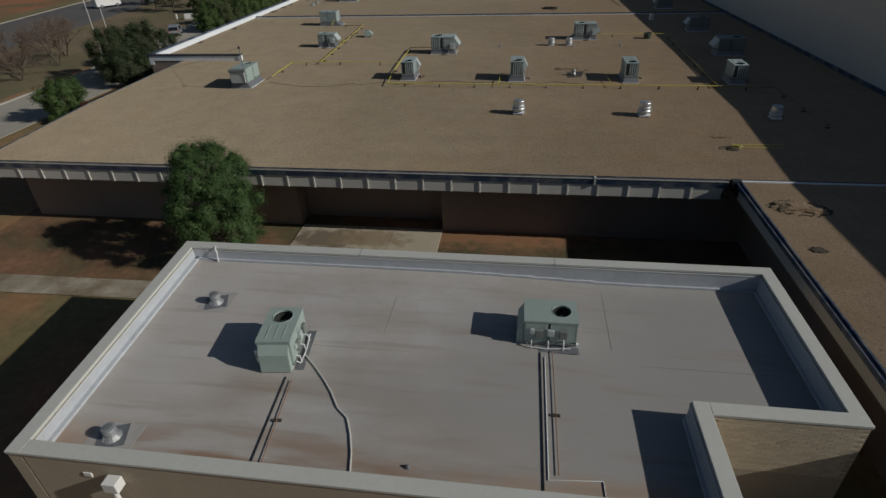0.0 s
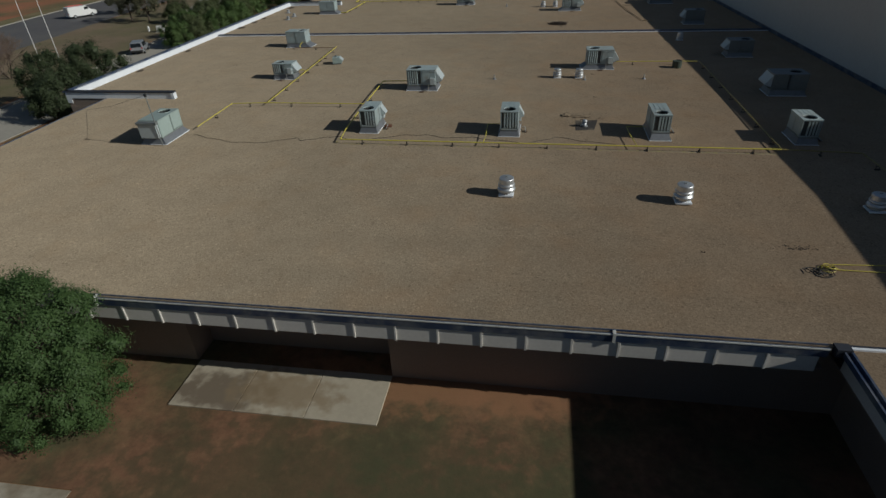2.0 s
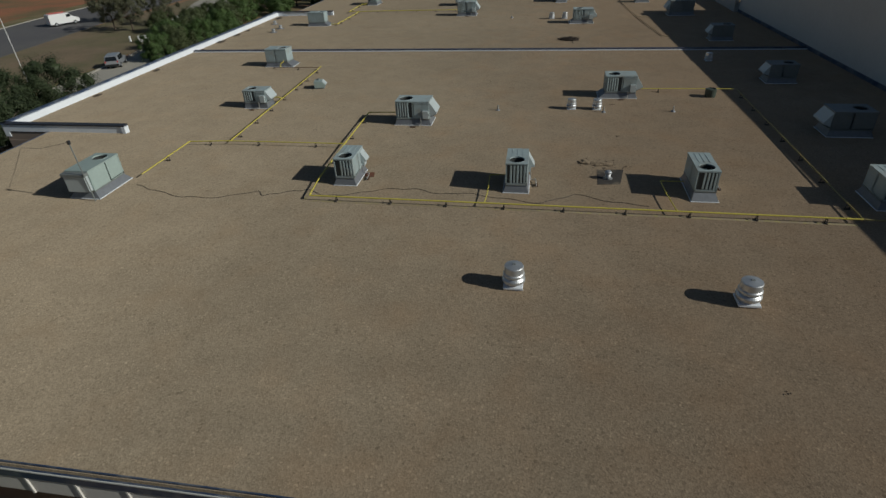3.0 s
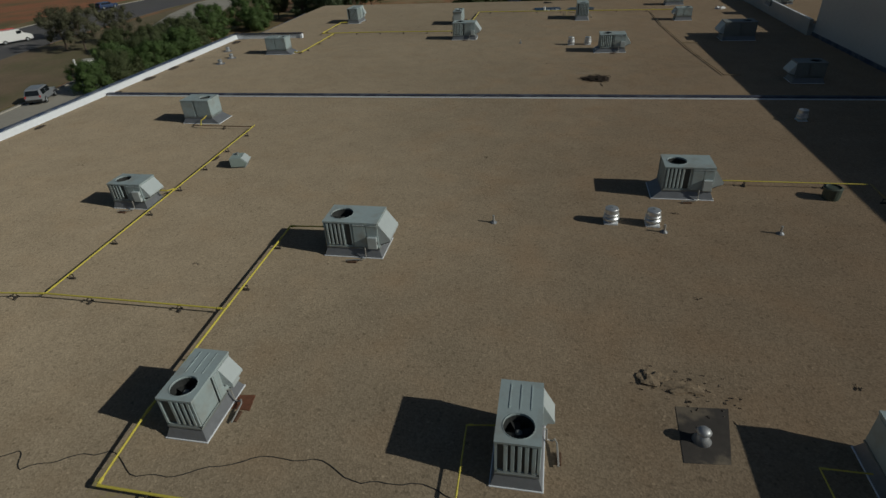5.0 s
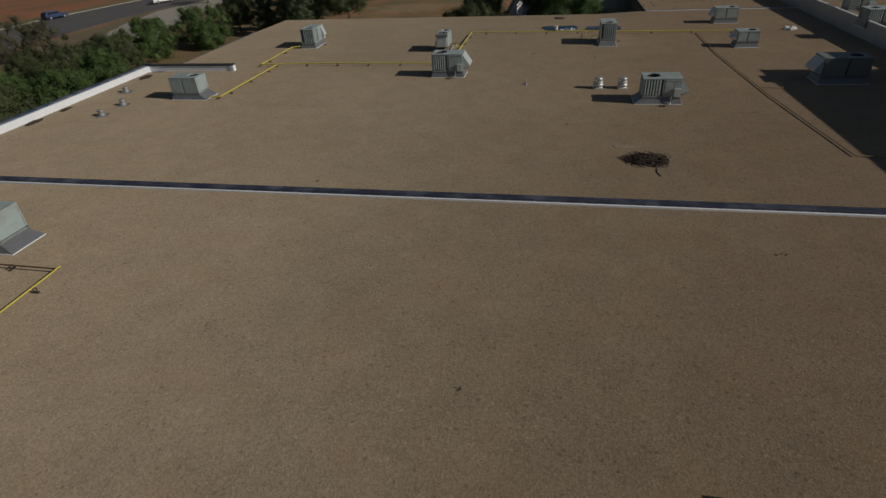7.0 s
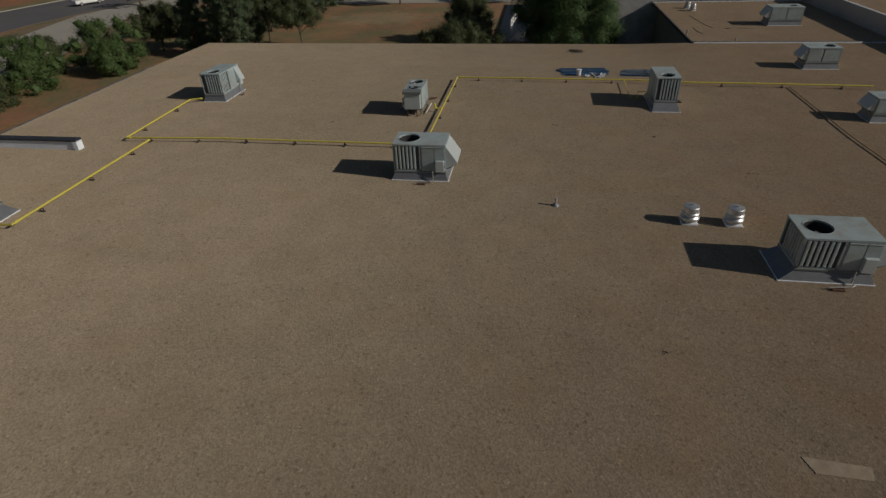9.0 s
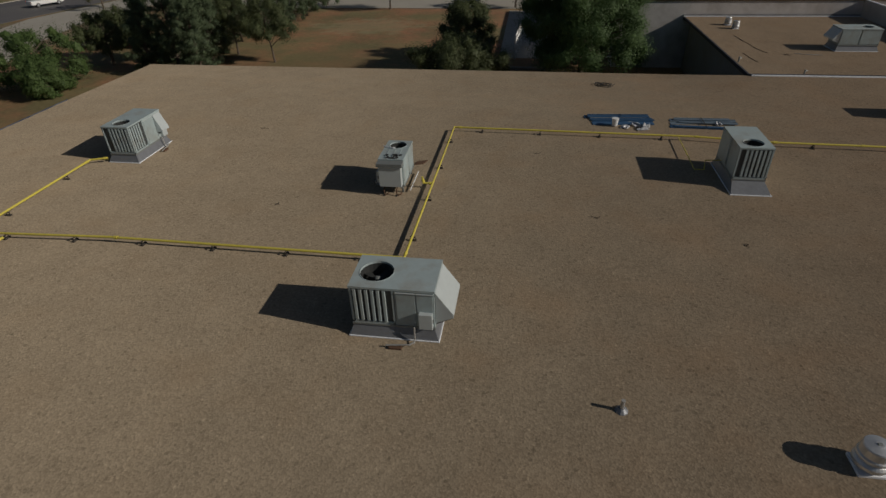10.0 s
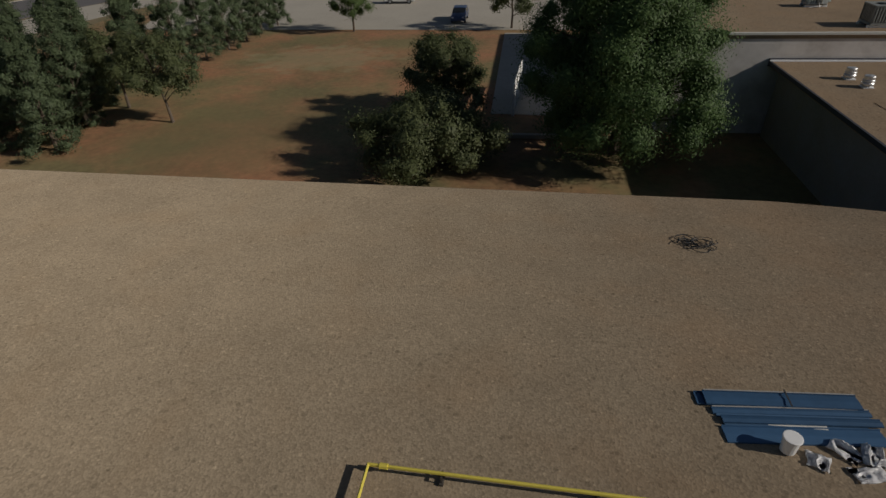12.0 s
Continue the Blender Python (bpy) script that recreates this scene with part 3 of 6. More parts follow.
# raised parapet on the west side
PT = R + 0.5
for y in (59.75, 105.5):
    run(school, "return_wall", BRICKBROWN, XP + 0.05, XL + 0.4 if y < 80 else -34.2, y, y + 0.3, G - 0.3, R - 0.02)
run(school, "parapet", FLASHING, XP, XP + 0.4, 59.7, 105.9, R - 0.4, PT - 0.04, "white membrane-faced parapet")
run(school, "parapet_coping", GUTTER, XP - 0.12, XP + 0.24, 59.6, 106.0, PT - 0.04, PT + 0.05, "dark blue metal coping")
for y, far_y in ((59.7, 60.0), (105.3, 105.6)):
    run(school, "parapet_return", FLASHING, XP + 0.4, -27.6 if y < 80 else -28.8, y, far_y, R - 0.02, PT - 0.04, "white membrane-faced parapet return")
    run(school, "parapet_coping", BLACKCAP, XP - 0.1, -27.4 if y < 80 else -28.6, y - 0.06, far_y + 0.1, PT - 0.04, PT + 0.05)
    e = -27.6 if y < 80 else -28.8
    run(school, "end_cap", FLASHING, e, e + 0.25, y - 0.08, far_y + 0.02, R, PT - 0.05, "bright white end flashing")
# expansion joint across the roof
run(school, "expansion_joint", JOINTCAP, XP + 0.4, XW, 83.45, 83.86, R, R + 0.17, "dark raised expansion joint", 0.03)
run(school, "joint_flashing", FLASHING, XP + 0.6, XW, 83.35, 83.45, R, R + 0.07, "white joint flashing strip")

# gym: tall pale wall along the east side of the roof
GW, SLANT = 23.5, 0.022
gym = building("gym_building", "tall pale windowless gymnasium block", [(GW, -60), (70, -60), (70, 103.2), (GW, 103.2)], 10.22, PALEWALL, GRAVEL)
roof_slab(gym, [(GW - 0.05, -60), (70, -60), (70, 103.2), (GW - 0.05, 103.2)], 10.22, GREYWALL)
run(gym, "base_flashing", GUTTER, GW - 0.10, GW, 35.5, 103.2, R, R + 0.28, "dark blue base flashing")
# the gym's west wall closes in on the school towards the back
for o in gym.children:
    for v in o.data.vertices:
        if v.co.x < 40:
            v.co.x += 0.15 - (v.co.y - 52) * SLANT

# lower east block with its own gravel roof behind a parapet
XE = 22.0
east = building("east_block", "low school block behind a grey parapet wall", [(XE, 103.2), (70, 103.2), (70, 149.0), (XE, 149.0)], 5.75, GREYWALL, GRAVEL)
roof_slab(east, [(XE + 0.3, 103.6), (70, 103.6), (70, 149.0), (XE + 0.3, 149.0)], 5.5, GRAVEL)
run(east, "parapet", GREYWALL, XE - 0.02, XE + 0.3, 103.2, 149.0, 5.2, 5.87, "grey parapet wall")
run(east, "parapet_coping", FLASHING, XE - 0.03, XE + 0.12, 103.2, 149.0, 5.87, 5.93, "pale metal coping")

# right wing towards the camera, its roof a step lower
RW, XG = 4.13, 10.25
wing = building("front_wing", "gravel-roofed school wing closing the courtyard", [(11.6, -20), (XW, -20), (XW, 37.2), (11.6, 37.2)], RW, BRICKBROWN, GRAVEL)
roof_slab(wing, [(XG + 0.1, -20), (XW, -20), (XW, YF - 0.06), (XG + 0.1, YF - 0.06)], RW, GRAVEL)
gx = XG - 0.15
prism_pts = [(gx + 0.02, RW - 0.2), (gx, RW + 0.03), (gx + 0.06, RW + 0.03), (gx + 0.08, RW - 0.1), (gx + 0.2, RW - 0.1), (gx + 0.2, RW + 0.05), (gx + 0.27, RW + 0.05), (gx + 0.27, RW - 0.22)]
part("gutter", prism(bmesh.new(), prism_pts, -20, YF - 0.1, "y"), GUTTER, wing, "dark blue metal eave gutter")
run(wing, "fascia", PANEL, XG + 0.2, XG + 0.26, -20, YF + 0.1, RW - 1.02, RW - 0.22, "pale painted fascia board")
run(wing, "soffit", BRICKBROWN, XG + 0.2, 11.6, -20, 37.2, RW - 1.08, RW - 1.02)
run(wing, "divider", FLASHING, XG, XW, YF - 0.12, YF - 0.02, RW, RF + 0.045, "white roof divider strip")
run(wing, "divider_cap", BLACKCAP, XG, XW, YF - 0.02, YF + 0.06, RW, RF + 0.06, "dark divider cap")
run(wing, "gutter_corner", BLACKCAP, XG - 0.35, XG + 0.1, YF - 0.25, YF + 0.1, RW - 0.2, RF + 0.08, "dark gutter corner box")

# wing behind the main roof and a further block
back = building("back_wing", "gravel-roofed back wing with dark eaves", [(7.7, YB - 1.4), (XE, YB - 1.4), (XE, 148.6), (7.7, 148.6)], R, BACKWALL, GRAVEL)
roof_slab(back, [(7.2, YB - 0.75), (XE, YB - 0.75), (XE, 148.9), (7.2, 148.9)], R - 0.01, GRAVEL)
run(back, "eave_trim", BLACKCAP, 7.08, 7.2, YB - 0.7, 148.9, R - 0.2, R + 0.03, "dark metal edge trim")
run(back, "divider", FLASHING, 7.2, XE, YB - 0.9, YB - 0.76, R, R + 0.06, "white roof divider strip")
run(back, "divider_cap", BLACKCAP, 7.1, XE, YB - 0.76, YB - 0.62, R - 0.02, R + 0.09, "dark roof divider cap")
run(back, "back_coping", FLASHING, 7.1, XE, 148.8, 148.92, R, R + 0.09, "white edge flashing")
run(back, "back_cap", BLACKCAP, 7.1, XE, 148.92, 149.04, R - 0.3, R + 0.16, "dark edge cap")
FZ = 6.1
far_block = building("far_block", "higher gravel-roofed block with a stained pale grey wall", [(1.2, 149.05), (80, 149.05), (80, 176.5), (1.2, 176.5)], FZ, FARWALL, GRAVEL)
roof_slab(far_block, [(1.15, 149.0), (80, 149.0), (80, 176.55), (1.15, 176.55)], FZ, GRAVEL)
run(far_block, "coping", COPING, 1.1, 80, 148.93, 149.15, FZ - 0.08, FZ + 0.05, "pale metal coping")
run(far_block, "coping", COPING, 1.1, 1.3, 149.15, 176.55, FZ - 0.08, FZ + 0.05)


# ---------------------------------------------------------------- white-roofed block
WX0, WX1, WY0, WY1, NX, NY = -14.8, 8.78, 16.8, 27.55, 4.76, 20.07
T = 0.45
white = thing("white_roof_block", "tan block building with a white membrane roof and parapet", "building")
DROP = 0.22
SK = 0.85      # the west wall leans in towards the front


def skew(bm):
    """Moves what lies at the west end inwards towards the front."""
    for v in bm.verts:
        f = max(0.0, min(1.0, (WX0 + 1.6 - v.co.x) / 1.0))
        v.co.x += f * SK * (WY1 - v.co.y) / (WY1 - WY0)
    return bm


walls = [(WX0, WX1, WY1 - T, WY1), (WX0, WX0 + T, WY0, WY1 - T), (WX0 + T, NX, WY0, WY0 + T), (NX - T, NX, WY0 + T, NY + T), (NX, WX1, NY, NY + T), (WX1 - T, WX1, NY + T, WY1 - T)]
for x0, x1, y0, y1 in walls:
    part("wall", skew(boxm(x0 + 0.03, x1 - 0.03, y0 + 0.03, y1 - 0.03, G - 0.3, WP - 0.1)), BLOCKWALL, white)
    part("coping", skew(boxm(x0, x1, y0, y1, WP - 0.1, WP, bevel=0.015)), COPING, white, "pale grey metal coping")


def white_z(x):
    """Height of the white roof, which drops towards its east end."""
    f = max(0.0, min(1.0, (x + 4.0) / 8.4))
    return WR - DROP * f * f * (3 - 2 * f)


xs = [WX0 + 0.2] + [-4.0 + 0.5 * k for k in range(17)] + [NX - 0.2, WX1 - 0.2]
bm = bmesh.new()
for y0, y1, last in ((WY0 + 0.2, NY + 0.2, NX - 0.2), (NY + 0.2, WY1 - 0.2, WX1 - 0.2)):
    for x0, x1 in zip(xs, xs[1:]):
        if x1 <= last + 0.001:
            bm.faces.new([bm.verts.new((x, y, white_z(x))) for x, y in ((x0, y0), (x1, y0), (x1, y1), (x0, y1))])
bmesh.ops.remove_doubles(bm, verts=bm.verts[:], dist=0.001)
bmesh.ops.solidify(bm, geom=bm.faces[:], thickness=0.25)
bmesh.ops.recalc_face_normals(bm, faces=bm.faces[:])
part("roof", skew(bm), MEMBRANE, white, "dirty white membrane roof")
c = 0.09
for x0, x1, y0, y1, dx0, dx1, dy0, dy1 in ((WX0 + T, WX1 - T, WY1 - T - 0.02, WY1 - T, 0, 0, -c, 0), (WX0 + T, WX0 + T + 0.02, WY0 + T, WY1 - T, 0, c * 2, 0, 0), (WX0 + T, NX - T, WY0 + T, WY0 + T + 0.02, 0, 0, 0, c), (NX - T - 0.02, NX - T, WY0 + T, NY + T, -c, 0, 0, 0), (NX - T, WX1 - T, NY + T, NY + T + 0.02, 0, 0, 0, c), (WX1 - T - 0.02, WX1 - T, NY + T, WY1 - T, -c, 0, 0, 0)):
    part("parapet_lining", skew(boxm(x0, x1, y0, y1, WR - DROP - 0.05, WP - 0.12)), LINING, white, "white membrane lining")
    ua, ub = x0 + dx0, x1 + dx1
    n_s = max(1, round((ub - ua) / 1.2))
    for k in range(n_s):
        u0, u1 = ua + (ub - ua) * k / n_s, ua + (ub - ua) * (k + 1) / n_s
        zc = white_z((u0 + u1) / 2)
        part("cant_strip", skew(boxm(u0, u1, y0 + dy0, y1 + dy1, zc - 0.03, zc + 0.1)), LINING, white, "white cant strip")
    part("edge_bar", skew(boxm(x0 - 0.012, x1 + 0.012, y0 - 0.012, y1 + 0.012, WP - 0.16, WP - 0.13)), COPING, white, "grey metal termination bar")
for x in (-7.0, 0.8):
    part("coping_joint", boxm(x - 0.03, x + 0.03, WY1 - T - 0.01, WY1 + 0.01, WP - 0.11, WP + 0.004), GREYWALL, white, "coping joint cover")

# ---------------------------------------------------------------- rooftop air-conditioning units


def holed_top(bm, x0, x1, y0, y1, z, cx, cy, r, drop):
    """A top panel with a round opening and the throat below it."""
    seg = 24
    ring = [(cx + r * math.cos(2 * math.pi * i / seg), cy + r * math.sin(2 * math.pi * i / seg)) for i in range(seg)]
    s = r + min(cx - r - x0, 0.12)
    sx0, sx1 = max(x0, cx - s), min(x1, cx + s)
    top = [bm.verts.new((x, y, z)) for x, y in ring]
    low = [bm.verts.new((x, y, z - drop)) for x, y in ring]
    rim = []
    for x, y in ring:
        dx, dy = x - cx, y - cy
        k = min((sx1 - cx) / abs(dx) if abs(dx) > 1e-6 else 1e9, ((y1 - y0) / 2) / abs(dy) if abs(dy) > 1e-6 else 1e9)
        rim.append(bm.verts.new((cx + dx * k, cy + dy * k, z)))
    for i in range(seg):
        j = (i + 1) % seg
        bm.faces.new((top[i], rim[i], rim[j], top[j]))
        bm.faces.new((low[i], top[i], top[j], low[j]))
        # square corners between rim points of two sides
        a, b = rim[i].co, rim[j].co
        if abs(a.x - b.x) > 1e-5 and abs(a.y - b.y) > 1e-5:
            corner = bm.verts.new((a.x if abs(abs(a.x - cx) - (sx1 - cx)) < 1e-4 else b.x, a.y if abs(abs(a.y - cy) - (y1 - y0) / 2) < 1e-4 else b.y, z))
            bm.faces.new((rim[i], corner, rim[j]))
    for xa, xb in ((x0, sx0), (sx1, x1)):
        if xb - xa > 1e-4:
            bm.faces.new([bm.verts.new(p) for p in ((xa, y0, z), (xb, y0, z), (xb, y1, z), (xa, y1, z))])
    return bm


def rtu(label, x, y, rz, L, W, H, curb=0.36, fan_r=0.34, hood="end", slats=("end", "near"), mat=None, skirt=0.1, base_z=None, group="rooftop units", ridges=True, flash=True, flare=0.0, flare0=0.0, stand=False, service=False):
    """A packaged rooftop unit. Its own x runs along its length, with the fan at the low end and the outside-air hood at the high end."""
    mat = mat or UNITGREY
    u = thing("rooftop_unit", label, "air conditioner", (x, y, R if base_z is None else base_z), rz, group)
    x0, x1, y0, y1 = -L / 2, L / 2, -W / 2, W / 2
    fan_r = min(fan_r * 1.13, W * 0.36)
    if stand:
        # open pipe frame: two rails on four short legs, with drain traps at the near end
        for yy in (y0 + 0.1, y1 - 0.1):
            part("rail", boxm(x0 - 0.05, x1 + 0.05, yy - 0.04, yy + 0.04, curb - 0.08, curb, bevel=0.01), UNITDARK, u, "dark steel frame rail")
            for xx in (x0 + 0.12, x1 - 0.12):
                part("leg", boxm(xx - 0.035, xx + 0.035, yy - 0.035, yy + 0.035, 0, curb - 0.08, bevel=0.006), UNITDARK, u)
        for yy in (y0 + 0.2, y1 - 0.28):
            part("drain_trap", tube(bmesh.new(), [(x1 + 0.02, yy, curb + 0.02), (x1 + 0.22, yy, curb - 0.02), (x1 + 0.26, yy, 0.1), (x1 + 0.3, yy + 0.08, 0.06), (x1 + 0.26, yy + 0.16, 0.1), (x1 + 0.1, yy + 0.16, 0.08)], 0.028, 6), BROWN, u, "rusty drain trap")
        part("supply_pipe", tube(bmesh.new(), [(x0 + 0.1, y1 + 0.22, 0.12), (x1 - 0.1, y1 + 0.2, 0.1)], 0.022, 6), WHITEPLASTIC, u, "white plastic pipe along the base")
    elif curb > 0.15:
        bm = bmesh.new()
        lo = [(x0 - skirt - flare0, y0 - skirt), (x1 + skirt + flare, y0 - skirt), (x1 + skirt + flare, y1 + skirt), (x0 - skirt - flare0, y1 + skirt)]
        hi = [(x0 + 0.02, y0 + 0.02), (x1 - 0.02, y0 + 0.02), (x1 - 0.02, y1 - 0.02), (x0 + 0.02, y1 - 0.02)]
        a, b = [bm.verts.new((*p, 0.03)) for p in lo], [bm.verts.new((*p, curb)) for p in hi]
        for i in range(4):
            bm.faces.new((a[i], a[(i + 1) % 4], b[(i + 1) % 4], b[i]))
        bm.faces.new(a[::-1])
        bm.faces.new(b)
        part("curb", bm, CURBMETAL, u, "galvanised roof curb")
        if flash:
            bm = bmesh.new()
            box(bm, x0 - skirt - flare0 - 0.025, x1 + skirt + flare + 0.025, y0 - skirt - 0.025, y1 + skirt + 0.025, 0.0, 0.035, bevel=0.008)
            part("flashing", bm, FLASHING, u, "white base flashing")
    else:
        for yy in (y0 + 0.12, y1 - 0.12):
            part("rail", boxm(x0 - 0.1, x1 + 0.1, yy - 0.05, yy + 0.05, 0, curb, bevel=0.01), FLASHING, u, "white support rail")
    part("base_pan", boxm(x0 - 0.015, x1 + 0.015, y0 - 0.015, y1 + 0.015, curb, curb + 0.07, bevel=0.01), UNITDARK, u, "dark base pan")
    fx = x0 + max(fan_r + 0.12, W * 0.42)
    cut = x0 + min(2 * (fx - x0), L * 0.55)
    # cabinet: solid air-handler end, coil end behind slats, one top with the fan opening
    zc = H - 0.045
    part("cabinet", boxm(cut, x1, y0, y1, curb + 0.07, zc, bevel=0.012), mat, u)
    core = boxm(x0 + 0.05, cut, y0 + 0.05, y1 - 0.05, curb + 0.07, zc - 0.02)
    bmesh.ops.delete(core, geom=[f for f in core.faces if f.normal.z > 0.5 or all(v.co.z > zc - 0.1 for v in f.verts)], context='FACES')
    part("condenser_coil", core, COIL, u, "dark finned condenser coil")
    bm = bmesh.new()
    for px in (x0, cut - 0.07):
        for py in (y0, y1 - 0.06):
            box(bm, px, px + 0.06, py, py + 0.06, curb + 0.07, zc)
    box(bm, x0, cut, y0, y1, curb + 0.07, curb + 0.13)
    part("corner_post", bm, mat, u)
    top = holed_top(bmesh.new(), x0 - 0.015, x1 + 0.015, y0 - 0.015, y1 + 0.015, H, fx, 0, fan_r, 0.16)
    box(top, x0 - 0.015, x1 + 0.015, y0 - 0.015, y0 - 0.003, H - 0.07, H - 0.001)
    box(top, x0 - 0.015, x1 + 0.015, y1 + 0.003, y1 + 0.015, H - 0.07, H - 0.001)
    box(top, x0 - 0.015, x0 - 0.003, y0, y1, H - 0.07, H - 0.001)
    box(top, x1 + 0.003, x1 + 0.015, y0, y1, H - 0.07, H - 0.001)
    lid = part("top_panel", top, mat, u)
    part("fan_ring", lathe(bmesh.new(), [(fan_r + 0.015, H), (fan_r + 0.012, H + 0.01), (fan_r - 0.004, H + 0.011), (fan_r - 0.008, H - 0.05)], fx, 0, 24, caps=False), mat, lid)
    # dark liner over the cabinet-coloured throat stands in for the shade inside
    part("fan_throat", lathe(bmesh.new(), [(fan_r - 0.012, H - 0.05), (fan_r - 0.012, H - 0.44)], fx, 0, 24, caps=False), FANDARK, u, "dark liner that paints shade into the fan throat")
    bm = bmesh.new()
    for k in range(4):
        a = k * math.pi / 2 + x
        c, s = math.cos(a), math.sin(a)
        pts = [(0.06, -0.05, 0.0), (fan_r - 0.04, -0.16, -0.03), (fan_r - 0.02, 0.10, 0.05), (0.06, 0.06, 0.03)]
        bm.faces.new([bm.verts.new((fx + c * px - s * py, s * px + c * py, H - 0.27 + pz)) for px, py, pz in pts])
    fan = part("fan", bm, FANDARK, u, "dark fan blades")
    part("hub", lathe(bmesh.new(), [(0.085, H - 0.34), (0.085, H - 0.22), (0.05, H - 0.19)], fx, 0, 12), UNITDARK, fan, "grey fan hub")
    part("throat_floor", lathe(bmesh.new(), [(fan_r + 0.05, H - 0.46), (fan_r + 0.05, H - 0.45)], fx, 0, 20), FANDARK, u, "dark fan chamber")
    # slats over the coil
    zs0, zs1 = curb + 0.16, zc - 0.06
    mesh = None
    spots = []
    step = 0.162
    if "end" in slats:
        spots += [pose(x0 + 0.01, y0 + 0.14 + i * step, 0, 0, 0, 90) for i in range(int((W - 0.2) / step))]
    for side, yy in (("near", y0 + 0.01), ("far", y1 - 0.01)):
        if side in slats:
            spots += [pose(x0 + 0.14 + i * step, yy, 0) for i in range(int((cut - x0 - 0.2) / step))]
    for m in spots:
        if mesh is None:
            o = part("slat", prism(bmesh.new(), [(-0.05, -0.010), (-0.03, -0.028), (0.03, -0.028), (0.05, -0.010), (0.036, 0.02), (-0.036, 0.02)], zs0, zs1), mat, u)
            o.matrix_local = m
            mesh = o.data
        else:
            share("slat", mesh, m, u)
    plain = []
    if "end" not in slats:
        plain.append((x0, x0 + 0.02, y0 + 0.04, y1 - 0.04))
    if "near" not in slats:
        plain.append((x0 + 0.04, cut, y0, y0 + 0.02))
    if "far" not in slats:
        plain.append((x0 + 0.04, cut, y1 - 0.02, y1))
    for a in plain:
        part("side_panel", boxm(*a, curb + 0.09, zc - 0.01, bevel=0.006), mat, u)
    # access panels and the electric box on the near side
    w = (x1 - cut)
    part("access_panel", boxm(cut + 0.05, cut + w * 0.52, y0 - 0.014, y0 - 0.001, curb + 0.14, zc - 0.08, bevel=0.005), mat, u)
    part("access_panel", boxm(cut + w * 0.56, x1 - 0.04, y0 - 0.014, y0 - 0.001, curb + 0.14, zc - 0.08, bevel=0.005), mat, u)
    part("access_panel", boxm(cut + 0.05, x1 - 0.05, y1 + 0.001, y1 + 0.014, curb + 0.14, zc - 0.08, bevel=0.005), mat, u)
    for xa, xb in ((cut + 0.05, cut + w * 0.52), (cut + w * 0.56, x1 - 0.04)):
        part("panel_lip", boxm(xa - 0.01, xb + 0.01, y0 - 0.03, y0 - 0.002, zc - 0.085, zc - 0.066), HOODMETAL, u, "pale folded panel lip")
    sw = part("switch_box", boxm(x1 - 0.42, x1 - 0.05, y0 - 0.15, y0 - 0.014, curb + 0.1, curb + 0.6, bevel=0.012), HOODMETAL, u, "pale grey electric switch box")
    part("switch_handle", boxm(x1 - 0.05, x1 - 0.02, y0 - 0.10, y0 - 0.05, curb + 0.3, curb + 0.42), UNITDARK, sw)
    if ridges:
        for k in (-0.5, 0.0, 0.5):
            part("top_ridge", boxm(fx + fan_r + 0.12, x1 - 0.12, k * W * 0.5 - 0.012, k * W * 0.5 + 0.012, H, H + 0.014), mat, lid)
    if hood == "end":
        reach = 0.38 * (H - curb)
        bm = prism(bmesh.new(), [(x1 + 0.016, H - 0.09), (x1 + reach, curb + 0.40 * (H - curb)), (x1 + reach, curb + 0.32 * (H - curb)), (x1 + 0.016, curb + 0.2)], y0 + 0.05, y1 - 0.03, "y")
        hd = part("air_hood", bm, HOODMETAL, u, "pale sheet-metal outside-air hood")
        part("hood_screen", prism(bmesh.new(), [(x1 + 0.03, curb + 0.17), (x1 + reach - 0.02, curb + 0.32 * (H - curb) - 0.02), (x1 + reach - 0.02, curb + 0.32 * (H - curb) - 0.035), (x1 + 0.03, curb + 0.155)], y0 + 0.07, y1 - 0.05, "y"), COIL, hd, "dark hood screen")
    elif hood == "box":
        part("air_box", boxm(x1 + 0.016, x1 + 0.30, y0 + 0.05, y1 - 0.05, curb + 0.12, H - 0.22, bevel=0.012), HOODMETAL, u, "pale sheet-metal air box")
        part("box_rim", boxm(x1 + 0.016, x1 + 0.36, y0 - 0.02, y1 + 0.02, H - 0.2, H - 0.05, bevel=0.01), UNITDARK, u, "dark overhanging rim")
    elif hood == "side":
        bm = prism(bmesh.new(), [(y0 - 0.016, H - 0.1), (y0 - 0.32, curb + 0.5), (y0 - 0.32, curb + 0.44), (y0 - 0.016, curb + 0.4)], x1 - 0.62, x1 - 0.05, "x")
        part("air_hood", bm, HOODMETAL, u, "pale sheet-metal outside-air hood")
    elif hood == "duct":
        part("supply_hood", prism(bmesh.new(), [(x1 + 0.016, curb - 0.06), (x1 + 0.016, H - 0.12), (x1 + 0.2, H - 0.42), (x1 + 0.24, curb - 0.06)], y0 + 0.06, y1 - 0.06, "y"), mat, u, "tapered duct hood")
    if service:
        # service face: small boxes, stub pipes and a white drain line
        for fx0, z0, bw, bh, bmat in ((-0.55, 0.34, 0.26, 0.3, UNITDARK), (-0.12, 0.42, 0.22, 0.24, HOODMETAL), (0.25, 0.3, 0.24, 0.34, UNITDARK), (0.52, 0.5, 0.14, 0.16, HOODMETAL)):
            part("service_box", boxm(fx0, fx0 + bw, y1 + 0.015, y1 + 0.11, z0 + curb, z0 + curb + bh, bevel=0.01), bmat, u, "small service box")
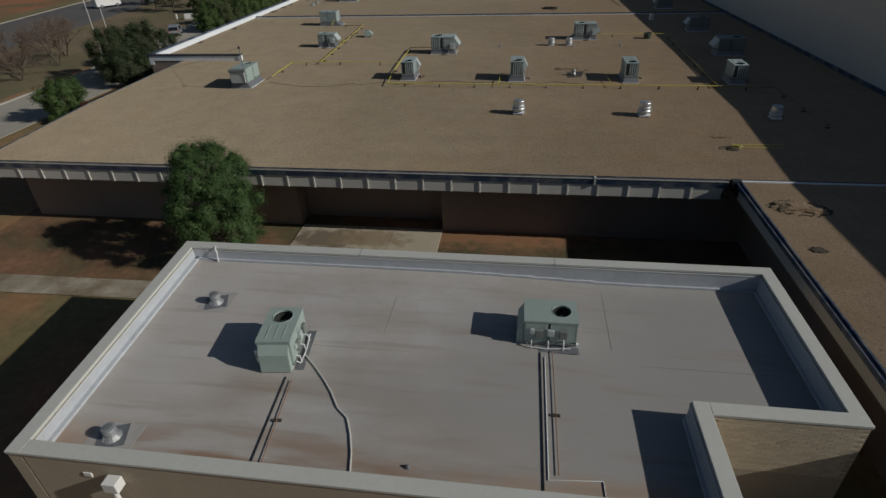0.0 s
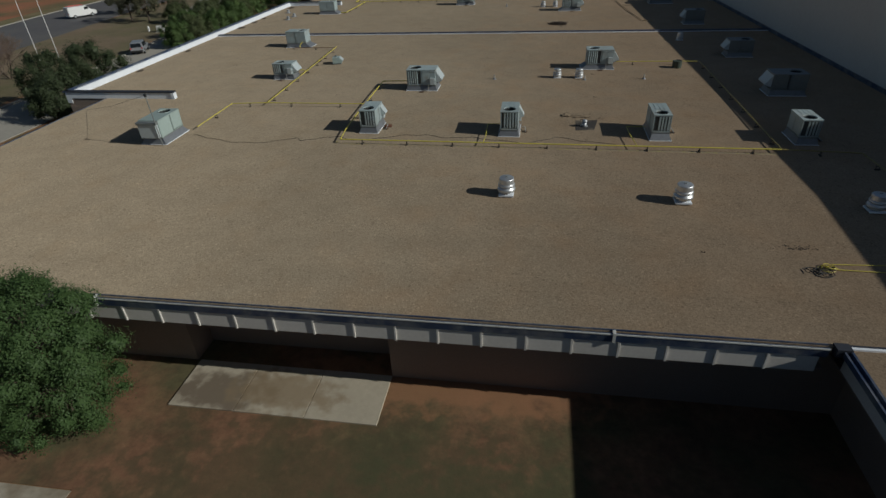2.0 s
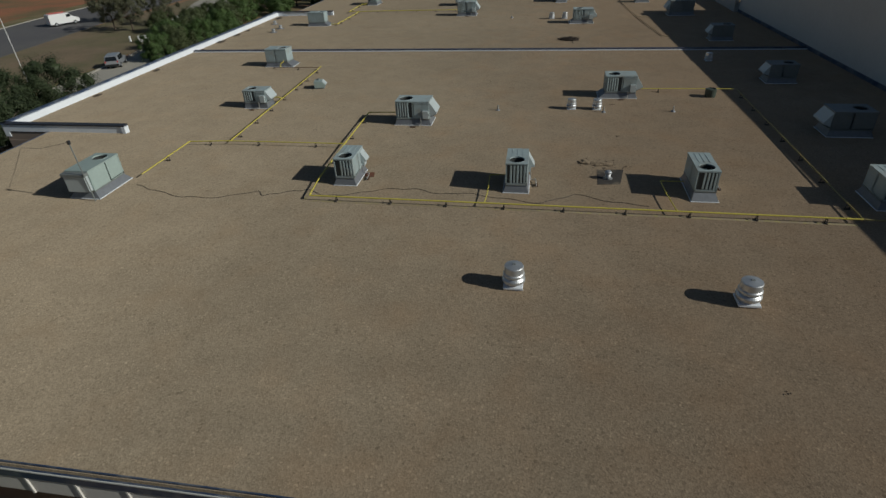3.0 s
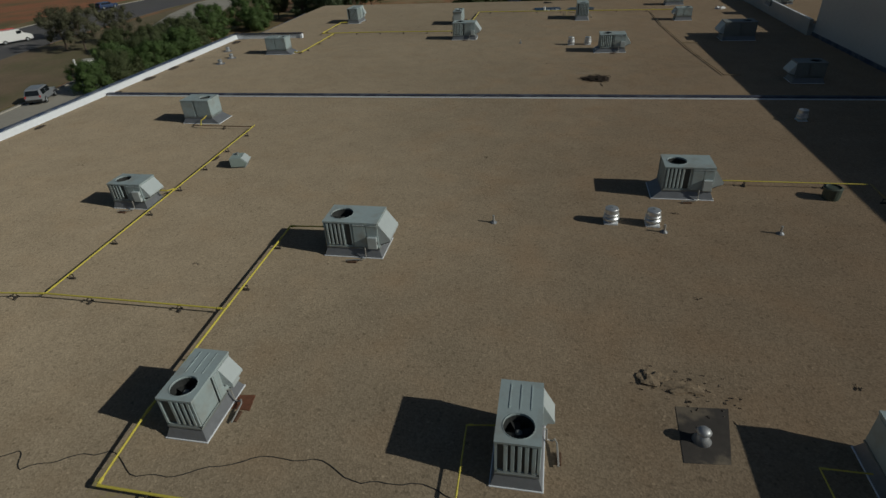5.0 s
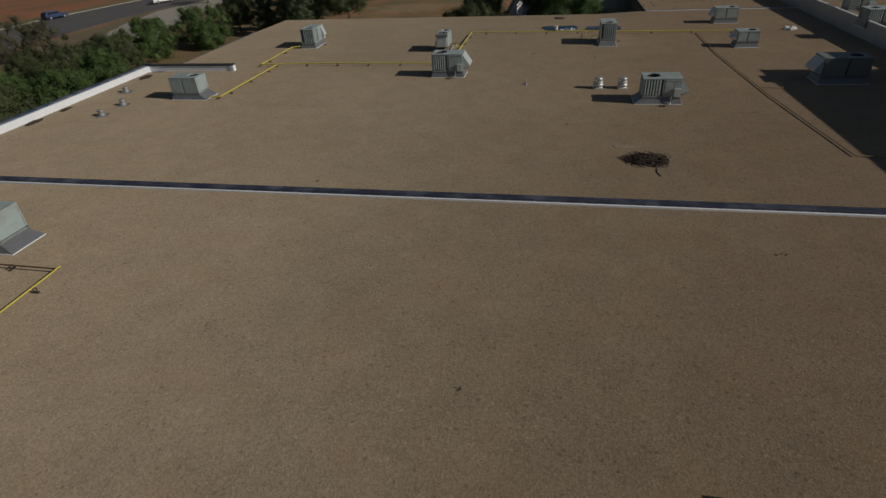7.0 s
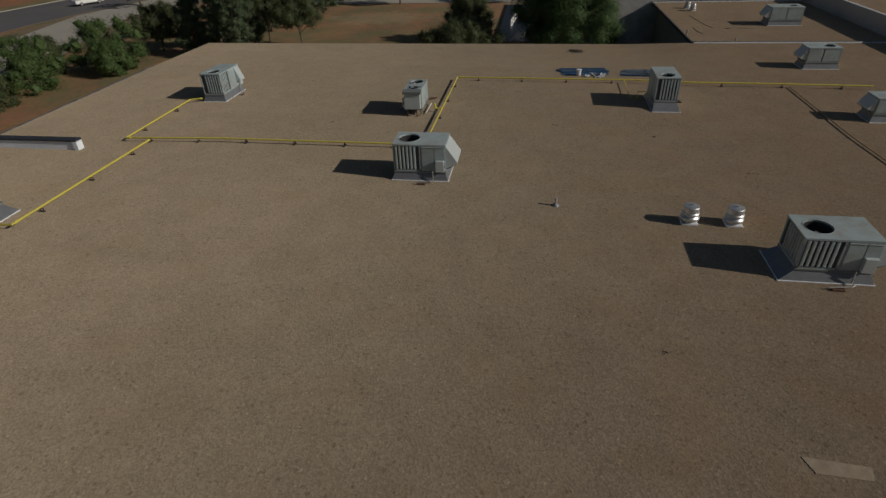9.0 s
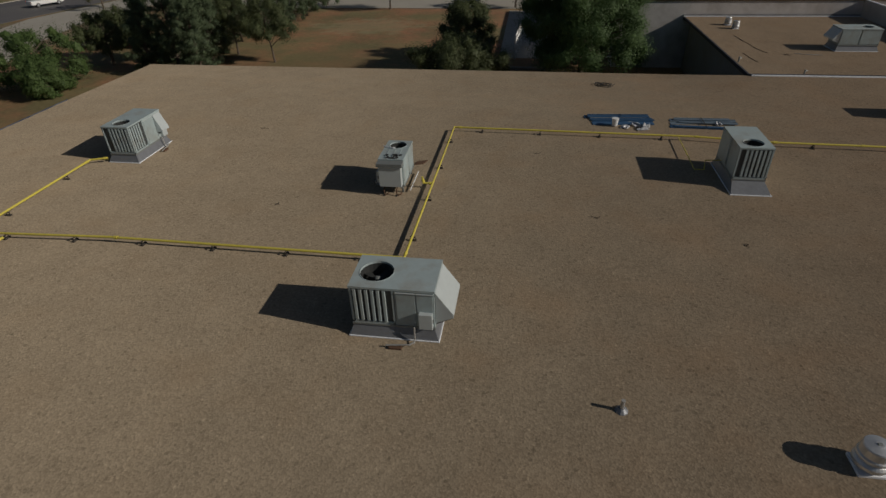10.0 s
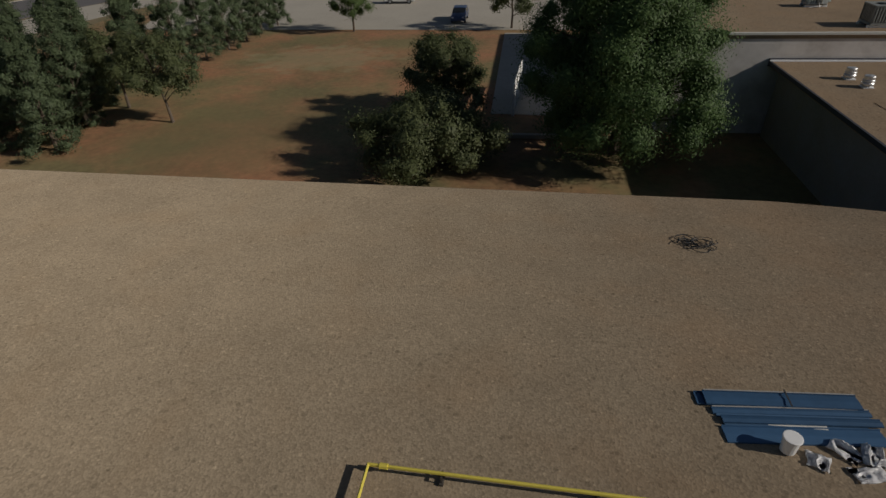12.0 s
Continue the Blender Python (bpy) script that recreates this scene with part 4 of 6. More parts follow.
        for px in (-0.45, 0.05, 0.6):
            part("stub_pipe", tube(bmesh.new(), [(px, y1, curb + 0.2), (px, y1 + 0.14, curb + 0.18), (px, y1 + 0.17, 0.02)], 0.024, 6), WHITEPLASTIC, u, "white plastic stub pipe")
        part("drain_line", tube(bmesh.new(), [(-0.7, y1 + 0.14, 0.09), (0.1, y1 + 0.19, 0.06), (0.72, y1 + 0.16, 0.09), (0.76, y1 + 0.05, 0.2)], 0.02, 6), WHITEPLASTIC, u, "white plastic drain line")
        part("base_sheet", boxm(x0 - 0.1, x1 + 0.1, y1 + 0.0, y1 + 0.3, 0.002, 0.014), CURBMETAL, u, "grey metal splash sheet")
    bm = bmesh.new()
    dx = x1 - 0.55
    tube(bm, [(dx, y0 - 0.02, curb + 0.14), (dx, y0 - 0.14, curb + 0.14), (dx, y0 - 0.16, 0.12), (dx, y0 - 0.3, 0.08), (dx, y0 - 0.36, 0.16), (dx - 0.1, y0 - 0.42, 0.13), (dx - 0.75, y0 - 0.46, 0.09)], 0.024, 6)
    part("drain_pipe", bm, WHITEPLASTIC if curb < 0.2 else CONDUIT, u, "grey plastic drain pipe")
    if curb > 0.2:
        part("pipe_block", boxm(dx - 0.66, dx - 0.3, y0 - 0.53, y0 - 0.4, 0, 0.065, bevel=0.01), BROWN, u, "weathered wooden pipe block")
    return u


rtu("pale green rooftop unit with an air box, on a wide curb", -23.05, 51.65, -90, 2.3, 1.28, 1.52, hood="box", slats=(), mat=UNITGREEN, skirt=0.2, flare=-0.1, ridges=False)
rtu("grey rooftop unit with slatted end beside a yellow gas pipe", -9.95, 54.0, 90, 1.86, 1.0, 1.44, hood="side", slats=("end",))
rtu("grey rooftop unit with slatted end and round fan opening", -1.22, 53.85, 90, 1.9, 1.04, 1.52, hood="side")
rtu("grey rooftop unit with slatted end and round fan opening", 7.42, 53.95, 90, 2.2, 0.98, 1.43, hood="none", flare0=0.2)
rtu("grey rooftop unit standing in the gym's shade edge", 15.02, 53.3, 90, 1.75, 0.98, 1.4, hood="none")
rtu("large grey rooftop unit with a pale angled air hood", -8.32, 62.95, 0, 2.2, 1.38, 1.55, fan_r=0.4, ridges=False)
rtu("small grey rooftop unit with a pale angled air hood", -20.68, 65.82, 0, 1.72, 1.15, 1.3, fan_r=0.32, skirt=0.06, ridges=False)
rtu("grey rooftop unit with plain sides on a flared curb", -24.35, 78.05, 180, 2.05, 1.4, 1.56, slats=(), hood="none", flare0=0.4, skirt=0.12)
rtu("large grey rooftop unit fed by a yellow gas pipe", 5.3, 69.2, 0, 2.1, 1.42, 1.53, fan_r=0.38, skirt=0.12, flare0=0.3, ridges=False)
# shade put into the paint: the next four take dark steel, not grey
rtu("rooftop unit with deep shade painted into its grey", 17.1, 62.2, 180, 2.2, 1.5, 1.45, mat=UNITDARK, ridges=False)
rtu("rooftop unit with deep shade painted into its grey", 17.15, 73.1, 180, 1.9, 1.3, 1.35, mat=UNITDARK, ridges=False)
rtu("rooftop unit with deep shade painted into its grey", 16.7, 87.9, 180, 1.9, 1.3, 1.4, mat=UNITDARK, ridges=False)
rtu("large rooftop unit with deep shade painted into its grey", 15.7, 102.1, 180, 2.7, 1.6, 1.6, mat=UNITDARK, ridges=False)
rtu("large grey rooftop unit with slatted side and air hood", 4.2, 97.75, 0, 2.2, 1.45, 1.53, fan_r=0.38, skirt=0.12, flare0=0.3, ridges=False)
rtu("grey rooftop unit with plain sides near the parapet", -27.95, 98.1, 180, 2.1, 1.35, 1.55, slats=(), hood="none", skirt=0.12, flare0=0.4)
rtu("large grey rooftop unit with a pale angled air hood", -9.95, 103.9, 0, 2.3, 1.46, 1.66, fan_r=0.42, ridges=False)
rtu("grey rooftop unit on a pipe frame beside a yellow gas pipe", -11.93, 112.6, -90, 1.95, 1.0, 1.48, hood="box", slats=("near",), curb=0.3, fan_r=0.32, flash=False, stand=True)
rtu("grey rooftop unit with slatted end and pale side panels", -25.25, 114.75, 90, 2.5, 1.32, 1.72, hood="side", ridges=False)
rtu("tall grey rooftop unit with slatted end", 2.14, 114.5, 90, 2.3, 1.25, 1.74, hood="none", skirt=0.12, flare0=0.5, ridges=False)
rtu("small grey rooftop unit beside the gas pipe", 12.75, 112.3, 180, 1.6, 1.2, 1.25, hood="end")
rtu("grey rooftop unit with a dark hood", 13.5, 122.6, 180, 2.0, 1.3, 1.36, hood="end")
rtu("large grey rooftop unit on the back wing", 16.1, 137.0, 180, 2.6, 1.6, 1.5, hood="end")
rtu("grey rooftop unit on the low east block", 22.95, 114.9, 0, 2.2, 1.6, 1.4, base_z=5.35)
rtu("grey rooftop unit on the low east block", 24.1, 121.5, 0, 1.9, 1.4, 1.2, base_z=5.35)
rtu("distant grey rooftop unit on the higher block", 12.45, 157.6, 0, 1.3, 1.0, 0.8, curb=0.15, base_z=FZ)
rtu("big dark grey rooftop unit on the higher block", 13.9, 151.0, 0, 2.4, 1.4, 1.25, curb=0.15, base_z=FZ, mat=UNITDARK)
rtu("pale green rooftop unit with coolant lines on the white roof", 0.52, 23.74, 180, 1.72, 1.18, 1.06, curb=0.1, fan_r=0.28, hood="duct", slats=(), mat=UNITGREEN, base_z=white_z(0.5), group="white-roof units", ridges=False, service=True)
rtu("pale green rooftop unit turned along the white roof", -8.24, 21.98, -84, 1.7, 1.08, 1.12, curb=0.1, fan_r=0.29, hood="duct", slats=(), mat=UNITGREEN, base_z=WR, group="white-roof units", service=True)

# ---------------------------------------------------------------- exhaust vents


def mushroom_vent(x, y, scale=1.0, base_z=R, label="spun aluminium exhaust vent with ringed drum on a white curb"):
    v = thing("roof_vent", label, "roof vent", (x, y, base_z), 0, "exhaust vents")
    s = scale
    part("curb", boxm(-0.36 * s, 0.36 * s, -0.36 * s, 0.36 * s, 0.0, 0.1 * s, bevel=0.02 * s), FLASHING, v, "white vent curb")
    part("neck", lathe(bmesh.new(), [(0.27 * s, 0.1 * s), (0.25 * s, 0.3 * s)], 0, 0, 20), BRIGHT, v, smooth=False)
    d = part("drum", lathe(bmesh.new(), [(0.27 * s, 0.16 * s), (0.40 * s, 0.20 * s), (0.43 * s, 0.26 * s), (0.425 * s, 0.34 * s), (0.38 * s, 0.40 * s), (0.35 * s, 0.43 * s), (0.39 * s, 0.47 * s), (0.405 * s, 0.52 * s), (0.395 * s, 0.56 * s), (0.36 * s, 0.60 * s), (0.355 * s, 0.83 * s), (0.335 * s, 0.865 * s), (0.12 * s, 0.90 * s), (0.1 * s, 0.905 * s)], 0, 0, 32), BRIGHT, v, "bright ringed aluminium drum")
    part("cap_latch", boxm(-0.06 * s, 0.06 * s, -0.04 * s, 0.04 * s, 0.89 * s, 0.93 * s, bevel=0.01), UNITDARK, d, "dark cap latch")
    return v


for x, y, s in ((-0.93, 45.2, 1.0), (7.1, 45.05, 1.0), (1.88, 66.0, 0.79), (3.56, 65.97, 0.79), (0.74, 100.42, 0.8), (2.28, 100.42, 0.8), (14.95, 44.8, 0.9)):
    mushroom_vent(x, y, s)
mushroom_vent(13.7, 79.4, 0.75)
mushroom_vent(9.95, 145.3, 0.72, R - 0.01)
mushroom_vent(10.15, 143.8, 0.72, R - 0.01)


def whirly_vent(x, y, base_z, s, label):
    """A small turbine ventilator on a sheet-metal flashing plate."""
    v = thing("turbine_vent", label, "roof vent", (x, y, base_z), 20, "turbine vents")
    part("plate", boxm(-0.48 * s, 0.48 * s, -0.46 * s, 0.46 * s, 0, 0.012), CURBMETAL, v, "sheet-metal flashing plate")
    part("cone", lathe(bmesh.new(), [(0.32 * s, 0.012), (0.2 * s, 0.12 * s), (0.19 * s, 0.22 * s)], 0, 0, 16), BRIGHT, v)
    head = part("head", lathe(bmesh.new(), [(0.19 * s, 0.2 * s), (0.23 * s, 0.22 * s), (0.235 * s, 0.27 * s), (0.205 * s, 0.29 * s), (0.235 * s, 0.31 * s), (0.235 * s, 0.36 * s), (0.205 * s, 0.38 * s), (0.23 * s, 0.40 * s), (0.22 * s, 0.46 * s), (0.15 * s, 0.48 * s)], 0, 0, 18), DULLMETAL, v, "dull ribbed vent head")
    part("crown_cap", lathe(bmesh.new(), [(0.15 * s, 0.475 * s), (0.14 * s, 0.49 * s), (0.03 * s, 0.5 * s)], 0, 0, 14), UNITDARK, head)
    return v


whirly_vent(-11.9, 24.25, WR, 0.85, "silver turbine vent on the white membrane roof")
whirly_vent(-11.85, 18.0, WR, 0.85, "silver turbine vent ringed by rust stains")
for x, y in ((-32.1, 93.8), (-32.2, 96.1), (-34.3, 99.2)):
    whirly_vent(x, y, R, 0.85, "small silver turbine vent near the parapet")


def pipe_vent(x, y, h=0.35, base_z=R, r=0.05):
    v = thing("vent_pipe", "short grey plumbing vent pipe with a flashing boot", "vent pipe", (x, y, base_z), 0, "vent pipes")
    part("pipe", lathe(bmesh.new(), [(r, 0), (r, h), (r * 0.7, h)], 0, 0, 10), CONDUIT, v)
    part("boot", lathe(bmesh.new(), [(r * 3.2, 0), (r * 3.0, 0.02), (r * 1.3, 0.1)], 0, 0, 10), CURBMETAL, v, "grey flashing boot")


for x, y in ((-3.05, 65.5), (8.4, 65.65), (3.95, 65.35), (-4.1, 101.3)):
    pipe_vent(x, y)
pipe_vent(-3.3, 17.95, 0.05, white_z(-3.3), 0.025)

# square patch of membrane and a small hooded vent
PATCHFILM = material("patch_film", (0.05, 0.043, 0.038), 0.85, spread=0.4, fine=4.0)
spot(PATCHFILM, (0.16, 0.13, 0.095), 2.7, 55.9, 0.9, 0.6, 0.85, 0.9, 3.0)
spot(PATCHFILM, (0.2, 0.165, 0.12), 3.9, 54.0, 0.8, 0.5, 0.85, 0.9, 3.0)
tagged(part("roof_patch", prism(bmesh.new(), [(2.75, 54.1), (3.85, 54.2), (4.2, 56.0), (2.85, 55.9)], R, R + 0.012), PATCHFILM), "dark square roofing patch round a vent", "roof patch")
sv = thing("hooded_vent", "silver hooded flue vent on a roofing patch", "roof vent", (3.3, 54.85, R + 0.012))
part("flue", lathe(bmesh.new(), [(0.24, 0), (0.14, 0.12), (0.14, 0.3)], 0, 0, 14), DULLMETAL, sv, smooth=True)
part("hood", lathe(bmesh.new(), [(0.165, 0.28), (0.19, 0.33), (0.12, 0.41), (0.02, 0.43)], 0, 0, 14), DULLMETAL, sv, "silver flue hood", smooth=True)


def lump(name, x, y, rx, ry, h, mat, label, category, base_z=R, seed=1, rot=0.0):
    """A low uneven heap."""
    rnd = random.Random(seed)
    bm = bmesh.new()
    bmesh.ops.create_icosphere(bm, subdivisions=3, radius=1.0)
    for v in bm.verts:
        k = 1 + 0.45 * noise.noise(v.co * 2.1 + Vector((seed, 0, 0))) + rnd.uniform(-0.1, 0.1)
        v.co = Vector((v.co.x * rx * k, v.co.y * ry * k, max(v.co.z * h * k, -0.01)))
    ob = part(name, bm, mat)
    ob.matrix_world = pose(x, y, base_z, 0, 0, rot)
    return tagged(ob, label, category)


def tangle(name, x, y, rx, ry, count, r, mat, label, category, base_z=R, seed=3, h=0.25, loop=0.3):
    """A heap of loose cable loops."""
    rnd = random.Random(seed)
    bm = bmesh.new()
    for _ in range(count):
        a, d = rnd.uniform(0, 6.28), math.sqrt(rnd.random())
        cx, cy = d * rx * math.cos(a), d * ry * math.sin(a)
        rad, z0, ph, tilt = rnd.uniform(0.4, 1.2) * loop, rnd.uniform(0.03, h) * (1 - 0.6 * d), rnd.uniform(0, 6.28), rnd.uniform(-0.3, 0.3)
        arc = rnd.uniform(2.5, 6.5)
        pts = [(cx + rad * math.cos(ph + arc * i / 11) * (1 + 0.1 * math.sin(3 * i)), cy + rad * 0.8 * math.sin(ph + arc * i / 11), max(0.02, z0 + tilt * rad * math.sin(arc * i / 11))) for i in range(12)]
        tube(bm, pts, r, 5)
    ob = part(name, bm, mat)
    ob.matrix_world = pose(x, y, base_z)
    return tagged(ob, label, category)


def scatter(name, x, y, rx, ry, count, label, base_z=R, seed=1):
    """Loose sticks and flakes strewn thinly over a patch."""
    rnd = random.Random(seed)
    bm = bmesh.new()
    for _ in range(count):
        px, py = rnd.gauss(0, rx * 0.55), rnd.gauss(0, ry * 0.6)
        a, l2, h2 = rnd.uniform(0, 3.14), rnd.uniform(0.03, 0.13), rnd.uniform(0.008, 0.025)
        e = Vector((math.cos(a), math.sin(a), rnd.uniform(-0.05, 0.2))) * l2
        c0 = Vector((px, py, h2))
        tube(bm, [c0 - e * 0.5 + Vector((0, 0, abs(e.z) * 0.5)), c0 + e * 0.5 + Vector((0, 0, abs(e.z) * 0.5))], rnd.uniform(0.008, 0.022), 5, 0.006)
    ob = part(name, bm, BARK)
    ob.matrix_world = pose(x, y, base_z)
    return tagged(ob, label, "debris", group="roof litter")


lump("gravel_mound", 2.4, 56.85, 0.4, 0.34, 0.13, GRAVEL, "small heap of raked tan gravel", "gravel heap", seed=4)
lump("gravel_mound", 3.15, 56.6, 0.6, 0.26, 0.12, GRAVEL, "low ridge of raked tan gravel", "gravel heap", seed=5)
scatter("debris", 2.75, 56.8, 1.1, 0.55, 46, "dark clods and sticks round raked gravel", seed=33)
scatter("debris", 3.9, 56.2, 0.9, 0.5, 26, "dark clods and sticks round raked gravel", seed=34)
tangle("tangled_cable", 2.4, 88.3, 0.85, 0.7, 130, 0.014, SCRAPWIRE, "heap of tangled rusty wire and scrap", "cable", loop=0.34)
lump("scrap_heap", 2.45, 88.2, 0.72, 0.5, 0.13, SOIL, "dark scrap under tangled wire", "scrap heap", seed=8)
tagged(part("loose_rod", tube(bmesh.new(), [(2.75, 87.4, R + 0.02), (2.7, 86.9, R + 0.02), (2.82, 86.5, R + 0.02)], 0.016, 5), SCRAPWIRE), "bent dark wire hanging out of a scrap heap", "rod", group="loose rods")
tagged(part("pale_board", prism(bmesh.new(), [(0.95, 90.2), (1.1, 89.8), (2.2, 89.75), (2.3, 90.1)], R, R + 0.015), material("bleached_board", (0.34, 0.285, 0.21), 0.9, spread=0.35, fine=5.0, second=(0.28, 0.22, 0.155), patch=0.4, patch_scale=3.0)), "bleached flat board lying on gravel", "board")
tangle("wire_coil", -2.0, 128.0, 0.55, 0.42, 15, 0.012, BLACKPIPE, "loose coil of thin black wire", "wire coil", base_z=R - 0.285, loop=0.35, h=0.12, seed=9)
lump("gravel_mound", 11.75, 33.25, 0.85, 0.5, 0.2, GRAVEL, "low mound of raked gravel on the front wing", "gravel heap", seed=12, base_z=4.13)
lump("gravel_mound", 12.6, 32.95, 0.5, 0.3, 0.12, GRAVEL, "low mound of raked gravel on the front wing", "gravel heap", seed=18, base_z=4.13)
rnd = random.Random(41)
bm = bmesh.new()
for i in range(64):
    a = i / 64 * 6.283 + rnd.uniform(-0.05, 0.05)
    q = Vector((1.25 * math.cos(a) * rnd.uniform(0.88, 1.08), 0.72 * math.sin(a) * rnd.uniform(0.85, 1.1), 0.01))
    d = Vector((rnd.uniform(-1, 1), rnd.uniform(-1, 1), 0)).normalized() * rnd.uniform(0.03, 0.07)
    tube(bm, [q - d, q + Vector((0, 0, 0.03)), q + d], rnd.uniform(0.018, 0.035), 5, 0.012)
ring = part("debris", bm, SOIL)
ring.matrix_world = pose(12.05, 33.15, 4.13, 0, 0, -8)
tagged(ring, "broken ring of dark clods round a gravel mound", "debris", group="roof litter")
lump("scrap_heap", 11.35, 29.5, 0.36, 0.24, 0.06, SOIL, "dark oval clump of debris on gravel", "scrap heap", seed=13, base_z=4.13)
scatter("debris", 10.75, 41.6, 0.75, 0.22, 46, "scattered dark bits of bark and gravel", seed=14, base_z=4.335)
tangle("yellow_scrap", 11.45, 40.25, 0.3, 0.12, 5, 0.016, YELLOW, "short bent pieces of yellow pipe", "pipe scrap", loop=0.2, h=0.12, seed=15, base_z=4.3)
for y0, y1 in ((40.15, 40.1), (40.5, 40.62)):
    tagged(part("loose_rod", tube(bmesh.new(), [(11.6, y0, 4.34), (14.0, y1, 4.34)], 0.016, 6), YELLOW), "thin yellow rod lying on gravel", "rod", group="loose rods")
scatter("debris", 11.1, 40.0, 0.4, 0.2, 26, "broken dark sticks and bark", seed=16, base_z=4.28)
tangle("wire_coil", 11.0, 40.0, 0.3, 0.12, 7, 0.014, BLACKPIPE, "bent dark wire beside broken sticks", "wire coil", loop=0.3, h=0.1, seed=17, base_z=4.28)
for i, (x, y, z) in enumerate(((7.1, 40.95, 4.335), (-4.2, 72.6, R), (4.38, 60.88, R), (4.68, 67.0, R), (7.8, 57.2, R), (-14.6, 61.0, R), (-6.1, 116.2, R), (-3.9, 110.4, R), (0.9, 109.0, R), (-16.4, 110.2, R), (-27.5, 70.0, R), (6.0, 80.3, R), (-13.0, 84.8, R), (9.2, 95.6, R), (-20.4, 118.2, R), (4.4, 104.9, R), (-1.3, 93.2, R))):
    scatter("twig_litter", x, y, 0.12 + 0.03 * (i % 4), 0.08, 4 + i % 5, "few dark twigs lying on gravel", seed=70 + i, base_z=z)
for i, (x, y, s) in enumerate(((-36.0, 84.2, 0.35), (-35.9, 76.0, 0.3), (-36.1, 88.5, 0.5), (-36.1, 92.2, 0.45), (-35.6, 103.4, 0.5), (-36.0, 68.0, 0.3), (-36.0, 95.0, 0.35), (-19.8, 71.5, 0.25))):
    lump("leaf_drift", x, y, s * 0.7, s * 1.5, 0.09, SOIL, "dark drift of leaves and dirt", "leaf drift", seed=20 + i)
tagged(part("rusty_plate", prism(bmesh.new(), [(-9.3, 54.15), (-8.75, 54.15), (-8.85, 54.72), (-9.35, 54.65)], R, R + 0.02), RUSTPLATE), "rusty brown plate on gravel beside a unit", "metal plate")
tagged(part("rusty_plate", prism(bmesh.new(), [(-11.55, 114.4), (-11.2, 114.5), (-11.05, 114.9), (-11.5, 114.75)], R, R + 0.04), BROWN), "small dark plate on gravel beside a unit", "metal plate")
# drum and small boxes
dr = thing("roof_drum", "dark green metal exhaust drum", "exhaust drum", (11.45, 69.05, R))
part("shell", lathe(bmesh.new(), [(0.34, 0), (0.34, 0.1), (0.36, 0.12), (0.36, 0.5), (0.38, 0.52), (0.3, 0.56), (0.28, 0.5)], 0, 0, 20), material("dark_green_drum", (0.05, 0.065, 0.05), 0.6, spread=0.3), dr)
part("duct", boxm(-0.2, 0.2, -0.2, 0.2, 0.0, 0.06), BROWN, dr)
bx = thing("exhaust_box", "small pale green exhaust fan box", "exhaust fan", (-17.75, 70.65, R), 12)
part("housing", prism(bmesh.new(), [(-0.4, 0.1), (0.35, 0.1), (0.48, 0.3), (0.2, 0.58), (-0.4, 0.58)], -0.42, 0.42, "y"), UNITGREEN, bx)
part("intake", prism(bmesh.new(), [(0.37, 0.12), (0.5, 0.3), (0.22, 0.57), (0.26, 0.60), (0.54, 0.3), (0.4, 0.1)], -0.38, 0.38, "y"), HOODMETAL, bx, "pale slanted intake")
part("skid", boxm(-0.36, 0.36, -0.36, 0.36, 0, 0.1), UNITDARK, bx)
part("motor", lathe(bmesh.new(), [(0.1, 0.58), (0.1, 0.68), (0.05, 0.7)], -0.1, 0.2, 10), UNITDARK, bx)

# white crumpled sheet near the east block, mast with wire by the first unit
for i, (dx, dy) in enumerate(((0, 0), (0.5, 0.1), (0.25, -0.25))):
    lump("white_sack", 17.8 + dx, 118.6 + dy, 0.34, 0.22, 0.26, WHITEPLASTIC, "white crumpled plastic sack", "sack", seed=40 + i)
mast = thing("antenna_mast", "thin dark mast with a guy wire", "mast", (-22.32, 50.2, R))
part("pole", tube(bmesh.new(), [(0, 0, 0), (-0.02, -0.12, 3.25)], 0.03, 6), UNITDARK, mast)
part("clamp", boxm(-0.07, 0.05, -0.18, -0.06, 3.1, 3.28, bevel=0.01), BLACKPIPE, mast, "black mast clamp")
part("guy_wire", tube(bmesh.new(), [(-0.02, -0.12, 3.2), (-5.2, 3.0, 1.5), (-10.4, 6.5, 0.05)], 0.008, 5), BLACKPIPE, mast, "thin black guy wire")


# ---------------------------------------------------------------- gas pipes


